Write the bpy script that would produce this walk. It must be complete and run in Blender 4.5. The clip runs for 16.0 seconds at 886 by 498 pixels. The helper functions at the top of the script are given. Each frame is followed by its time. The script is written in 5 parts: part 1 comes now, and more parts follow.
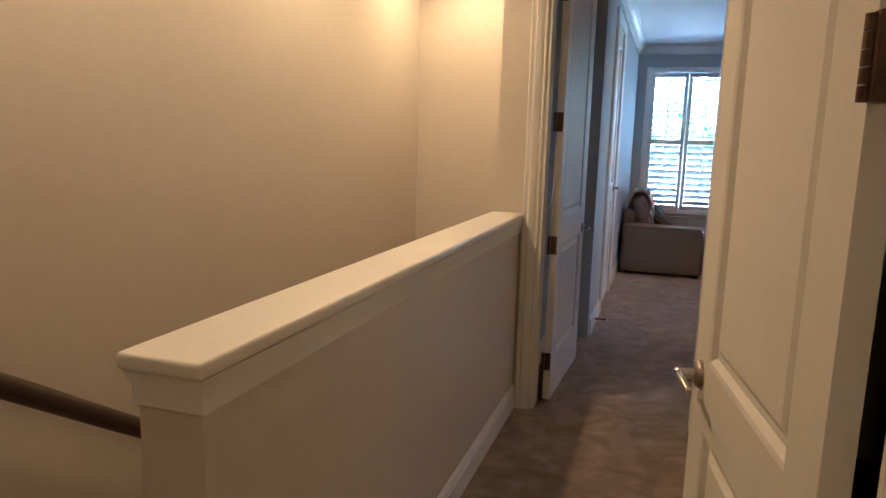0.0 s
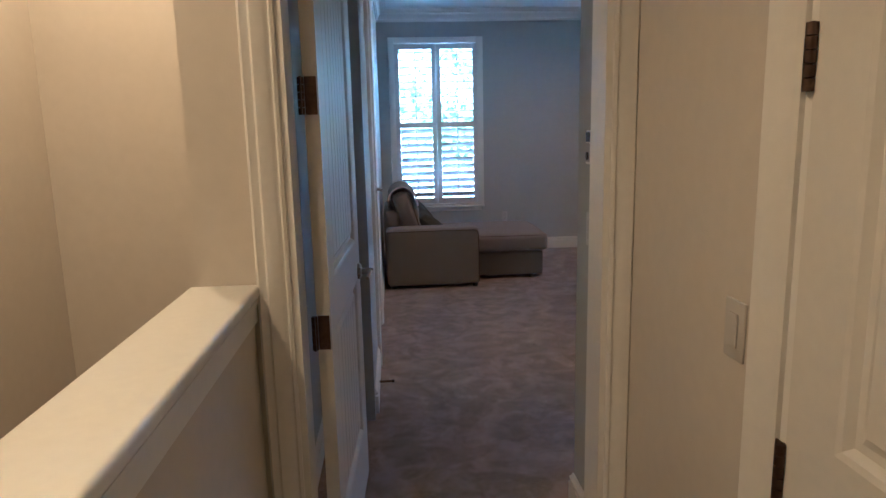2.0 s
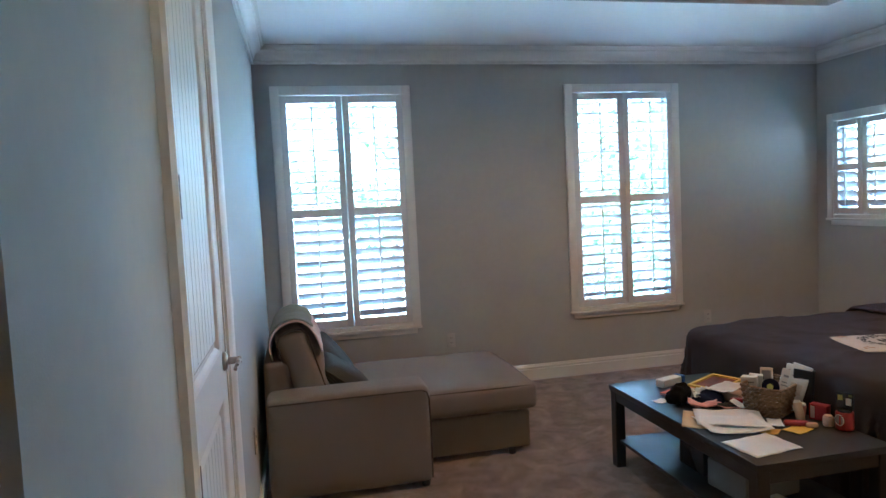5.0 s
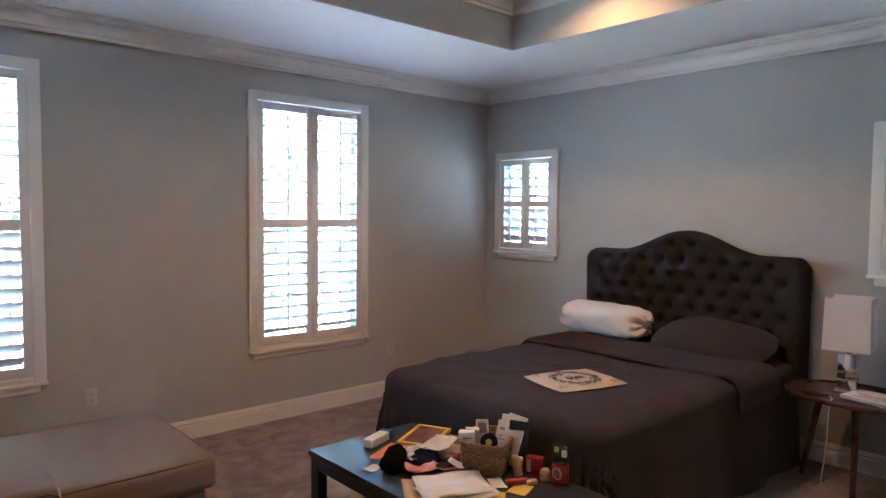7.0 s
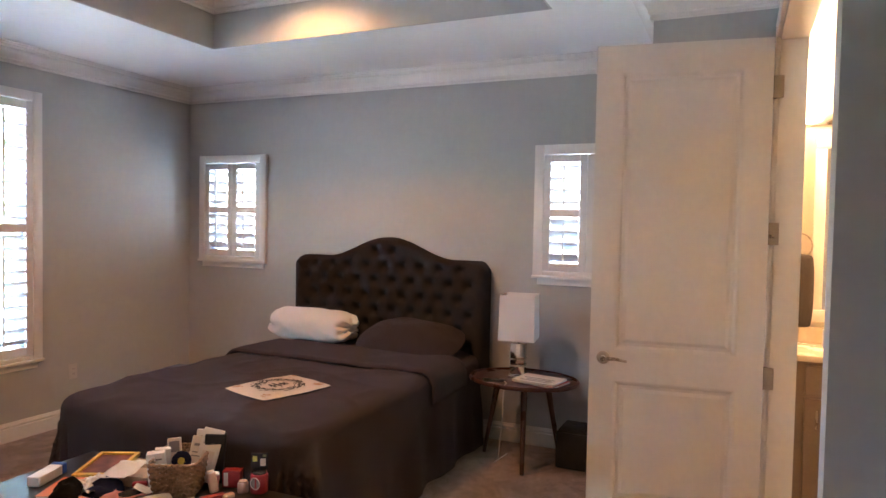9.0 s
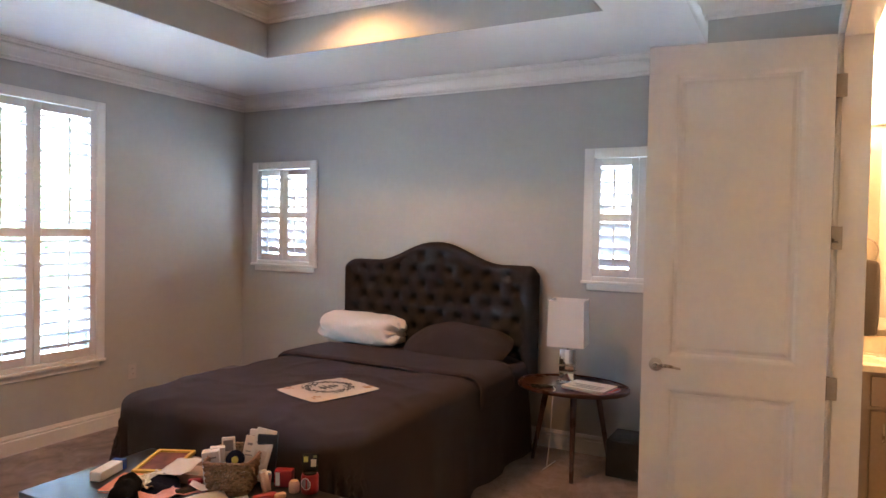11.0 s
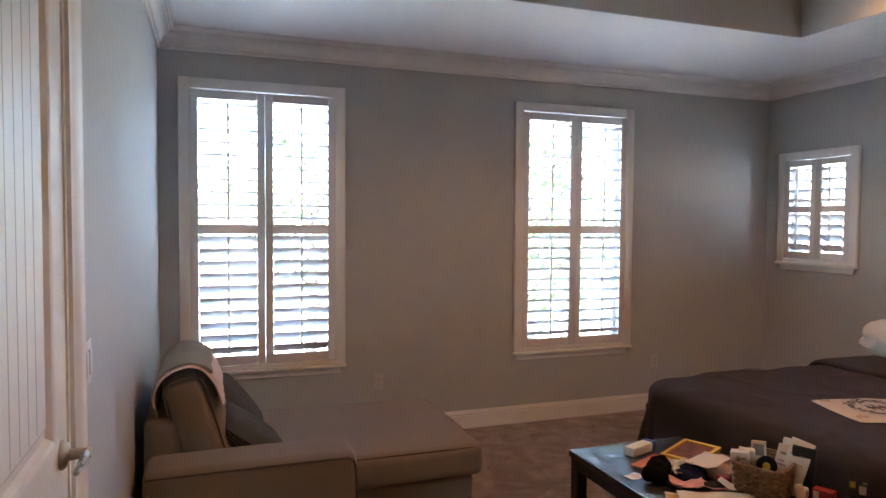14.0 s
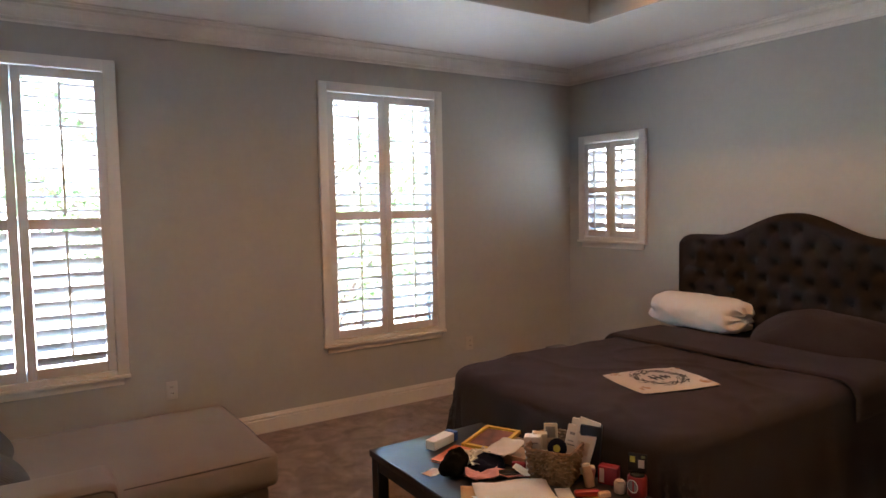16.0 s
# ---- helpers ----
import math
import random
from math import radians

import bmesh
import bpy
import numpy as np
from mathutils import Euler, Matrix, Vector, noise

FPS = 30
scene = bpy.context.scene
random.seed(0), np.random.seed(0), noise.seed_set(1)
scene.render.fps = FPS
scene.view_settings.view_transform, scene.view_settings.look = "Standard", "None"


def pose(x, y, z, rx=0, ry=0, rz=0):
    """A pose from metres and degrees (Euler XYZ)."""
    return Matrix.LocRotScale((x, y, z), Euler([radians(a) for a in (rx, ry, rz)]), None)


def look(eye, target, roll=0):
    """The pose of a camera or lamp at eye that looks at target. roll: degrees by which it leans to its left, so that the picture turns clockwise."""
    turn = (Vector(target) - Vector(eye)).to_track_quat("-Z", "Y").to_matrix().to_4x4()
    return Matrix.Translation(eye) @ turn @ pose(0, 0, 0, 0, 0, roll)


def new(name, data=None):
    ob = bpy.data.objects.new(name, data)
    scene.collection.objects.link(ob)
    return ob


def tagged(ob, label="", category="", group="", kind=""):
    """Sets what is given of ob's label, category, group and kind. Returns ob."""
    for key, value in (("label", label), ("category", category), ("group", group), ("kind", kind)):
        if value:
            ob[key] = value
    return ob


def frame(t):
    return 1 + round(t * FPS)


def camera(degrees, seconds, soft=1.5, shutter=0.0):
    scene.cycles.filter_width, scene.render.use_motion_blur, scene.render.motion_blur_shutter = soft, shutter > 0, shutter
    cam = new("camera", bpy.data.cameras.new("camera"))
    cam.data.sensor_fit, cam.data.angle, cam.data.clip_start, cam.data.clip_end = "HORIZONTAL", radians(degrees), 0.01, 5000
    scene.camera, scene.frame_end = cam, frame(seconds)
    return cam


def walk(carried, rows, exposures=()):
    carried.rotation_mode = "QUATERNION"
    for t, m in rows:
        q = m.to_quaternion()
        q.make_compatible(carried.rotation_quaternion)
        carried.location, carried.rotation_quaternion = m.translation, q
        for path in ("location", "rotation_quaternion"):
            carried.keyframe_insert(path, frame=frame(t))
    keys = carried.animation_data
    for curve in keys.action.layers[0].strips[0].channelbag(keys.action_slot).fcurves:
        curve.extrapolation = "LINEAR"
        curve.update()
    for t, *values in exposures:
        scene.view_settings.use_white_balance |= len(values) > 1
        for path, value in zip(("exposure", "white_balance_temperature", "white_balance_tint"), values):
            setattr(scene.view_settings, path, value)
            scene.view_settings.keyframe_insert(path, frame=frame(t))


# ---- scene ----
cam = camera(67.7, 16.0)
PATH = [
    (0, (0.318, 1.96, 1.448), (-0.308, 3.831, 1.119), 1.5),
    (0.5, (0.181, 2.368, 1.455), (-0.136, 4.307, 1.08), -1.1),
    (1, (0.121, 2.806, 1.47), (-0.152, 4.755, 1.118), -1.9),
    (1.5, (0.019, 3.237, 1.463), (-0.033, 5.198, 1.075), -1.5),
    (2, (-0.026, 3.684, 1.463), (0.116, 5.646, 1.098), -1.3),
    (2.5, (-0.046, 4.16, 1.475), (0.127, 6.127, 1.159), -0.7),
    (3, (-0.046, 4.64, 1.477), (0.23, 6.597, 1.169), -0.6),
    (3.2, (-0.041, 4.805, 1.475), (0.293, 6.752, 1.167), -0.6),
    (5.3, (0.128, 6.4, 1.512), (0.566, 8.35, 1.437), -2.7),
    (5.5, (0.142, 6.53, 1.515), (0.608, 8.474, 1.474), -2.4),
    (6, (0.128, 6.765, 1.545), (0.997, 8.563, 1.45), -1.6),
    (6.5, (0.164, 6.878, 1.571), (1.308, 8.516, 1.483), -0.6),
    (7, (0.182, 6.872, 1.572), (1.515, 8.36, 1.464), 0.5),
    (7.5, (0.201, 6.877, 1.58), (1.729, 8.162, 1.465), 0.8),
    (8, (0.231, 6.843, 1.566), (1.893, 7.95, 1.47), 1.2),
    (8.5, (0.222, 6.787, 1.565), (1.975, 7.746, 1.484), 1.1),
    (8.7, (0.221, 6.787, 1.563), (2.006, 7.689, 1.487), 1.1),
    (9.8, (0.22, 6.787, 1.558), (2.093, 7.487, 1.49), 1.1),
    (10.8, (0.219, 6.793, 1.553), (2.04, 7.619, 1.497), 1.1),
    (11, (0.218, 6.797, 1.552), (1.979, 7.743, 1.496), 1.1),
    (11.5, (0.199, 6.82, 1.554), (1.802, 8.015, 1.504), 0.8),
    (12, (0.171, 6.841, 1.555), (1.6, 8.238, 1.499), 0.8),
    (12.5, (0.14, 6.845, 1.569), (1.383, 8.41, 1.49), 0.5),
    (13, (0.146, 6.868, 1.564), (1.188, 8.573, 1.48), 0.6),
    (13.5, (0.144, 6.84, 1.551), (0.986, 8.653, 1.468), 0.8),
    (14, (0.142, 6.832, 1.539), (0.809, 8.716, 1.457), 0.4),
    (14.5, (0.15, 6.804, 1.535), (0.684, 8.729, 1.456), -0.3),
    (15, (0.171, 6.777, 1.543), (0.674, 8.711, 1.464), -0.9),
    (15.5, (0.3, 6.766, 1.547), (0.963, 8.651, 1.451), -1.5),
    (16, (0.436, 6.936, 1.552), (1.536, 8.601, 1.42), -1.0),
]
EXPOSURES = [(0.0, 4.86, 4180, 1), (2.0, 4.74, 3880, -1), (3.2, 4.92, 3540, -6), (5.3, 4.92, 4600, -6), (6.5, 5.0, 4830, 1), (8.5, 5.38, 5580, 13), (11.0, 5.42, 5500, 11), (12.0, 5.28, 5380, 10), (13.0, 5.07, 5450, 10), (14.5, 4.7, 5850, 11), (16.0, 4.8, 6100, 11)]
walk(cam, [(t, look(eye, target, roll)) for t, eye, target, roll in PATH], EXPOSURES)

# ---- world, sun, lamps ----
XL, XR, YN, YS = -0.16, 4.78, 11.38, 6.00      # bedroom walls
HC, TC = 2.74, 3.10                             # ceiling, tray ceiling
TX0, TX1, TY0, TY1 = 1.05, 3.752, 7.75, 10.135    # tray opening
DY = 5.38                                       # hall face of the bedroom door wall
XH = 0.60                                       # hall wall with the doors
KX0, KX1, KY0 = -0.535, -0.40, 2.84              # knee wall
SX = -1.42                                      # stairwell wall
SY = 6.50

world = bpy.data.worlds.new("sky")
scene.world = world
world.use_nodes = True
wn = world.node_tree
sky = wn.nodes.new("ShaderNodeTexSky")
sky.sky_type = "NISHITA"
sky.sun_disc = False
sky.sun_elevation = radians(65)
sky.sun_rotation = radians(220)
wn.nodes["Background"].inputs["Strength"].default_value = 0.15
wn.links.new(sky.outputs["Color"], wn.nodes["Background"].inputs["Color"])

sun = new("sun", bpy.data.lights.new("sun", "SUN"))
sun.data.energy, sun.data.angle, sun.data.color = 5.0, radians(0.5), (1, 0.95, 0.88)
sun.matrix_world = look((-3, -4, 11), (0, 0, 0))


def area(name, m, w, h, watts, colour):
    ob = new(name, bpy.data.lights.new(name, "AREA"))
    ob.data.shape, ob.data.size, ob.data.size_y = "RECTANGLE", w, h
    ob.data.energy, ob.data.color = watts, colour
    ob.matrix_world = m
    return ob


def spot(name, x, y, z, watts, colour, degrees=110, blend=0.6, radius=0.05):
    ob = new(name, bpy.data.lights.new(name, "SPOT"))
    ob.data.energy, ob.data.color, ob.data.spot_size, ob.data.spot_blend = watts, colour, radians(degrees), blend
    ob.data.shadow_soft_size = radius
    ob.matrix_world = pose(x, y, z)
    return ob


DAY, WARM = (0.80, 0.91, 1.0), (1.0, 0.49, 0.16)
for px, py, pz, rx, ry, w, h in ((0.494, YN + 0.19, 1.48, -90, 0, 0.955, 1.81), (2.844, YN + 0.19, 1.48, -90, 0, 0.935, 1.81), (XR + 0.19, 10.867, 1.663, 0, 90, 0.84, 0.63), (XR + 0.19, 7.752, 1.663, 0, 90, 0.84, 0.63)):
    area("window_daylight", pose(px, py, pz, rx, ry, 0), w, h, 1.0, DAY).data.cycles.is_portal = True
# last entry is an unseen hall lamp, added to brighten the hall door
STAIR_AND_FILL_CANS = [(-0.98, 3.3, 2.3), (-0.98, 4.7, 2.3), (-0.98, 6.0, 2.3), (0.05, 0.85, 1.1)]
# first placed by its glow; other two added unseen to warm room and bathroom door
TRAY_AND_FILL_CANS = [(3.36, 9.25, 1.8), (1.40, 9.25, 1.3), (2.36, 8.95, 0.9)]
bath = new("bathroom_lamp", bpy.data.lights.new("bathroom_lamp", "POINT"))
bath.data.energy, bath.data.color, bath.data.shadow_soft_size = 2.8, WARM, 0.06
bath.location = (4.45, 5.86, 2.40)
for cx, cy, watts in STAIR_AND_FILL_CANS:
    spot("stair_and_fill_lamp", cx, cy, HC - 0.03, watts, WARM, 155)
for cx, cy, watts in TRAY_AND_FILL_CANS:
    spot("tray_and_fill_lamp", cx, cy, TC - 0.03, watts, (1.0, 0.44, 0.13), 150)


# ---- materials ----
def material(name, colour, rough=0.6, metal=0.0, spread=0.08, grain=60.0, stain=3.0, bump=0.0, bump_scale=200.0, rand=0.0, coat=0.0):
    m = bpy.data.materials.new(name)
    m.use_nodes = True
    nt = m.node_tree
    b = nt.nodes["Principled BSDF"]
    b.inputs["Roughness"].default_value = rough
    b.inputs["Metallic"].default_value = metal
    b.inputs["Coat Weight"].default_value = coat
    co = nt.nodes.new("ShaderNodeTexCoord")
    fine, broad = nt.nodes.new("ShaderNodeTexNoise"), nt.nodes.new("ShaderNodeTexNoise")
    fine.inputs["Scale"].default_value, fine.inputs["Detail"].default_value = grain, 4
    broad.inputs["Scale"].default_value, broad.inputs["Detail"].default_value = stain, 5
    for n in (fine, broad):
        nt.links.new(co.outputs["Object"], n.inputs["Vector"])
    add = nt.nodes.new("ShaderNodeMath")
    add.operation = "ADD"
    nt.links.new(fine.outputs["Fac"], add.inputs[0])
    nt.links.new(broad.outputs["Fac"], add.inputs[1])
    last = add
    if rand:
        oi = nt.nodes.new("ShaderNodeObjectInfo")
        mul = nt.nodes.new("ShaderNodeMath")
        mul.operation = "MULTIPLY_ADD"
        mul.inputs[1].default_value = rand
        nt.links.new(oi.outputs["Random"], mul.inputs[0])
        nt.links.new(add.outputs[0], mul.inputs[2])
        last = mul
    ramp = nt.nodes.new("ShaderNodeMapRange")
    ramp.inputs["From Min"].default_value, ramp.inputs["From Max"].default_value = 0.6, 1.4
    ramp.inputs["To Min"].default_value, ramp.inputs["To Max"].default_value = 1 - spread, 1 + spread
    nt.links.new(last.outputs[0], ramp.inputs["Value"])
    mix = nt.nodes.new("ShaderNodeVectorMath")
    mix.operation = "SCALE"
    mix.inputs[0].default_value = colour
    nt.links.new(ramp.outputs["Result"], mix.inputs["Scale"])
    nt.links.new(mix.outputs["Vector"], b.inputs["Base Color"])
    rr = nt.nodes.new("ShaderNodeMapRange")
    rr.inputs["From Min"].default_value, rr.inputs["From Max"].default_value = 0.3, 0.7
    rr.inputs["To Min"].default_value, rr.inputs["To Max"].default_value = max(0.02, rough - 0.06), min(1, rough + 0.06)
    nt.links.new(broad.outputs["Fac"], rr.inputs["Value"])
    nt.links.new(rr.outputs["Result"], b.inputs["Roughness"])
    if bump:
        bn, bu = nt.nodes.new("ShaderNodeTexNoise"), nt.nodes.new("ShaderNodeBump")
        bn.inputs["Scale"].default_value, bn.inputs["Detail"].default_value = bump_scale, 3
        nt.links.new(co.outputs["Object"], bn.inputs["Vector"])
        bu.inputs["Strength"].default_value, bu.inputs["Distance"].default_value = bump, 0.004
        nt.links.new(bn.outputs["Fac"], bu.inputs["Height"])
        nt.links.new(bu.outputs["Normal"], b.inputs["Normal"])
    return m


def carpet_material():
    m = material("carpet", (0.275, 0.203, 0.160), 0.95, spread=0.42, grain=260, stain=6.5, bump=1.0, bump_scale=420)
    nt = m.node_tree
    b = nt.nodes["Principled BSDF"]
    b.inputs["Sheen Weight"].default_value = 0.25
    b.inputs["Specular IOR Level"].default_value = 0.1
    # pile brushed one way and the other by feet and the vacuum cleaner
    was = b.inputs["Base Color"].links[0].from_socket
    co = nt.nodes["Texture Coordinate"]
    last = was
    for scale, low, high in ((4.2, 0.80, 1.14), (13.0, 0.90, 1.07)):
        n, r, mul = nt.nodes.new("ShaderNodeTexNoise"), nt.nodes.new("ShaderNodeMapRange"), nt.nodes.new("ShaderNodeVectorMath")
        n.inputs["Scale"].default_value, n.inputs["Detail"].default_value, n.inputs["Distortion"].default_value = scale, 3, 1.6
        r.inputs["From Min"].default_value, r.inputs["From Max"].default_value = 0.42, 0.58
        r.inputs["To Min"].default_value, r.inputs["To Max"].default_value = low, high
        mul.operation = "SCALE"
        nt.links.new(co.outputs["Object"], n.inputs["Vector"])
        nt.links.new(n.outputs["Fac"], r.inputs["Value"])
        nt.links.new(last, mul.inputs[0])
        nt.links.new(r.outputs["Result"], mul.inputs["Scale"])
        last = mul.outputs["Vector"]
    nt.links.new(last, b.inputs["Base Color"])
    return m


def woven_material(name, colour, scale, spread=0.2, bump=0.5, rough=0.9):
    m = material(name, colour, rough, spread=spread, grain=scale * 0.5, stain=2.5, bump=bump, bump_scale=scale)
    m.node_tree.nodes["Principled BSDF"].inputs["Sheen Weight"].default_value = 0.15
    return m


def stripe_material(name, a, b2, scale, axis, sharp=0.0):
    m = material(name, a, 0.85, spread=0.1, bump=0.3)
    nt = m.node_tree
    b = nt.nodes["Principled BSDF"]
    co = nt.nodes["Texture Coordinate"]
    wave = nt.nodes.new("ShaderNodeTexWave")
    wave.bands_direction = axis
    wave.inputs["Scale"].default_value = scale
    wave.inputs["Distortion"].default_value = 1.2
    nt.links.new(co.outputs["Object"], wave.inputs["Vector"])
    mix = nt.nodes.new("ShaderNodeMix")
    mix.data_type = "RGBA"
    mix.inputs[6].default_value, mix.inputs[7].default_value = (*a, 1), (*b2, 1)
    nt.links.new(wave.outputs["Fac"], mix.inputs[0])
    nt.links.new(mix.outputs[2], b.inputs["Base Color"])
    return m


def glow_material(name, colour, strength):
    m = bpy.data.materials.new(name)
    m.use_nodes = True
    b = m.node_tree.nodes["Principled BSDF"]
    b.inputs["Base Color"].default_value = (0.8, 0.8, 0.8, 1)
    b.inputs["Emission Color"].default_value = (*colour, 1)
    b.inputs["Emission Strength"].default_value = strength
    return m


def glass_material():
    m = bpy.data.materials.new("window_glass")
    m.use_nodes = True
    b = m.node_tree.nodes["Principled BSDF"]
    b.inputs["Transmission Weight"].default_value = 1
    b.inputs["Roughness"].default_value = 0.0
    b.inputs["IOR"].default_value = 1.02
    return m


WALL = material("grey_wall_paint", (0.425, 0.432, 0.42), 0.78, spread=0.04, grain=25, stain=1.2, bump=0.12, bump_scale=260)
HALLWALL = material("cream_wall_paint", (0.58, 0.54, 0.48), 0.6, spread=0.04, grain=25, stain=1.2, bump=0.12, bump_scale=260)
TRIM = material("white_trim_paint", (0.74, 0.73, 0.70), 0.35, spread=0.04, grain=40, stain=2, bump=0.05, bump_scale=120)
DOORP = material("white_door_paint", (0.66, 0.645, 0.61), 0.5, spread=0.04, grain=40, stain=2, bump=0.10, bump_scale=90)
CEIL = material("white_ceiling_paint", (0.86, 0.86, 0.85), 0.8, spread=0.03, grain=30, stain=1, bump=0.15, bump_scale=220)
SHUT = material("white_shutter_paint", (0.66, 0.66, 0.66), 0.4, spread=0.03, grain=40, stain=3)
for m in (WALL, DOORP):
    m.node_tree.nodes["Principled BSDF"].inputs["Specular IOR Level"].default_value = 0.25
CARPET = carpet_material()
BRONZE = material("oil_rubbed_bronze", (0.10, 0.065, 0.045), 0.42, 0.9, spread=0.25, grain=80, stain=20)
NICKEL = material("brushed_nickel", (0.42, 0.38, 0.33), 0.3, 1.0, spread=0.1, grain=150, stain=20)
CHROME = material("mirror_chrome", (0.75, 0.75, 0.75), 0.08, 1.0, spread=0.03)
PIPING = woven_material("dark_taupe_piping", (0.085, 0.060, 0.046), 700, 0.14, 0.5)
SOFA = woven_material("taupe_sofa_fabric", (0.220, 0.172, 0.133), 700, 0.14, 0.5)
CHARCOAL = woven_material("charcoal_bedspread", (0.051, 0.040, 0.041), 500, 0.25, 0.6, 0.95)
CHARCOAL.node_tree.nodes["Principled BSDF"].inputs["Specular IOR Level"].default_value = 0.1
CHARCOAL.node_tree.nodes["Principled BSDF"].inputs["Sheen Weight"].default_value = 0.05
HEADB = woven_material("charcoal_linen", (0.040, 0.0365, 0.036), 700, 0.35, 0.8, 0.97)
HEADB.node_tree.nodes["Principled BSDF"].inputs["Specular IOR Level"].default_value = 0.05
HEADB.node_tree.nodes["Principled BSDF"].inputs["Sheen Weight"].default_value = 0.0
WHITECLOTH = woven_material("white_cotton", (0.72, 0.70, 0.67), 500, 0.06, 0.2)
PINK = woven_material("pink_throw", (0.66, 0.47, 0.44), 400, 0.12, 0.4)
GREYTHROW = woven_material("grey_throw", (0.215, 0.20, 0.155), 400, 0.12, 0.4)
KNIT = stripe_material("grey_knit", (0.035, 0.036, 0.030), (0.105, 0.105, 0.088), 38, "DIAGONAL")
BLACKWOOD = material("black_brown_wood", (0.024, 0.024, 0.027), 0.42, spread=0.2, grain=30, stain=5, coat=0.2)
WALNUT = material("dark_walnut", (0.065, 0.028, 0.020), 0.3, spread=0.3, grain=20, stain=6, coat=0.3)
OUTLETP = material("off_white_plastic", (0.50, 0.49, 0.47), 0.4, spread=0.02)
PLASTIC = material("white_plastic", (0.76, 0.76, 0.74), 0.35, spread=0.02)
DARKPLASTIC = material("dark_plastic", (0.03, 0.032, 0.036), 0.25, spread=0.05)
HANDRAIL = material("dark_handrail_wood", (0.035, 0.02, 0.014), 0.35, spread=0.25, grain=20, stain=5)
GLASS = glass_material()


# ---- mesh helpers ----
def box(bm, x0, x1, y0, y1, z0, z1, bevel=0.0, seg=2):
    r = bmesh.ops.create_cube(bm, size=1, matrix=Matrix.Translation(((x0 + x1) / 2, (y0 + y1) / 2, (z0 + z1) / 2)) @ Matrix.Diagonal((x1 - x0, y1 - y0, z1 - z0, 1)))
    if bevel:
        edges = list({e for v in r["verts"] for e in v.link_edges})
        bmesh.ops.bevel(bm, geom=edges, offset=bevel, segments=seg, profile=0.5, affect="EDGES")
    return bm


def boxed(x0, x1, y0, y1, z0, z1, bevel=0.0, seg=2):
    return box(bmesh.new(), x0, x1, y0, y1, z0, z1, bevel, seg)


def rod(bm, a, b, r0, r1=None, n=12):
    a, b = Vector(a), Vector(b)
    m = Matrix.Translation((a + b) / 2) @ (b - a).to_track_quat("Z", "Y").to_matrix().to_4x4()
    bmesh.ops.create_cone(bm, cap_ends=True, segments=n, radius1=r0, radius2=r0 if r1 is None else r1, depth=(b - a).length, matrix=m)
    return bm


def lathe(bm, profile, n=24, m=Matrix()):
    rings = []
    for r, z in profile:
        rings.append([bm.verts.new(m @ Vector((r * math.cos(2 * math.pi * i / n), r * math.sin(2 * math.pi * i / n), z))) for i in range(n)])
    for p, q in zip(rings, rings[1:]):
        for i in range(n):
            bm.faces.new((p[i], p[(i + 1) % n], q[(i + 1) % n], q[i]))
    bm.faces.new(rings[0][::-1])
    bm.faces.new(rings[-1])
    return bm


def finish(name, bm, mat, smooth=False):
    bmesh.ops.recalc_face_normals(bm, faces=bm.faces)
    me = bpy.data.meshes.new(name)
    bm.to_mesh(me)
    bm.free()
    me.materials.append(mat)
    if smooth:
        me.polygons.foreach_set("use_smooth", [True] * len(me.polygons))
        me.set_sharp_from_angle(angle=radians(40))
    return me


def part(name, bm, mat, parent, label="", smooth=True):
    ob = new(name, finish(name, bm, mat, smooth))
    ob.parent = parent
    return tagged(ob, label)


def thing(name, m, label, category, group=""):
    ob = new(name)
    ob.empty_display_size = 0.1
    ob.matrix_world = m
    return tagged(ob, label, category, group)


def single(name, bm, mat, m, label, category, group="", smooth=True):
    ob = new(name, finish(name, bm, mat, smooth))
    ob.matrix_world = m
    return tagged(ob, label, category, group)


def structure(name, bm, mat, label="", smooth=False):
    return tagged(new(name, finish(name, bm, mat, smooth)), label, kind="structure")


def sweep(bm, profile, path, closed=False):
    """profile: (distance to the left of the path, z); path: (x, y) points, mitred."""
    pts = [Vector(p) for p in path]
    n = len(pts)
    rings = []
    for i, p in enumerate(pts):
        a = (p - pts[i - 1]).normalized() if (closed or i) else (pts[1] - p).normalized()
        b = (pts[(i + 1) % n] - p).normalized() if (closed or i < n - 1) else a
        na, nb = Vector((-a.y, a.x)), Vector((-b.y, b.x))
        mit = (na + nb) / max(0.2, 1 + na.dot(nb))
        rings.append([bm.verts.new((p.x + mit.x * u, p.y + mit.y * u, z)) for u, z in profile])
    m = len(profile)
    for i in range(n if closed else n - 1):
        q, r = rings[i], rings[(i + 1) % n]
        for k in range(m):
            bm.faces.new((q[k], q[(k + 1) % m], r[(k + 1) % m], r[k]))
    if not closed:
        bm.faces.new(rings[0])
        bm.faces.new(rings[-1][::-1])
    return bm


def wall_x(bm, x0, x1, y0, y1, z0, z1, holes=()):
    """A wall along x; holes: (x0, x1, z0, z1)."""
    at = x0
    for a, b, lo, hi in sorted(holes):
        if a > at:
            box(bm, at, a, y0, y1, z0, z1)
        if lo > z0:
            box(bm, a, b, y0, y1, z0, lo)
        if hi < z1:
            box(bm, a, b, y0, y1, hi, z1)
        at = b
    if x1 > at:
        box(bm, at, x1, y0, y1, z0, z1)
    return bm


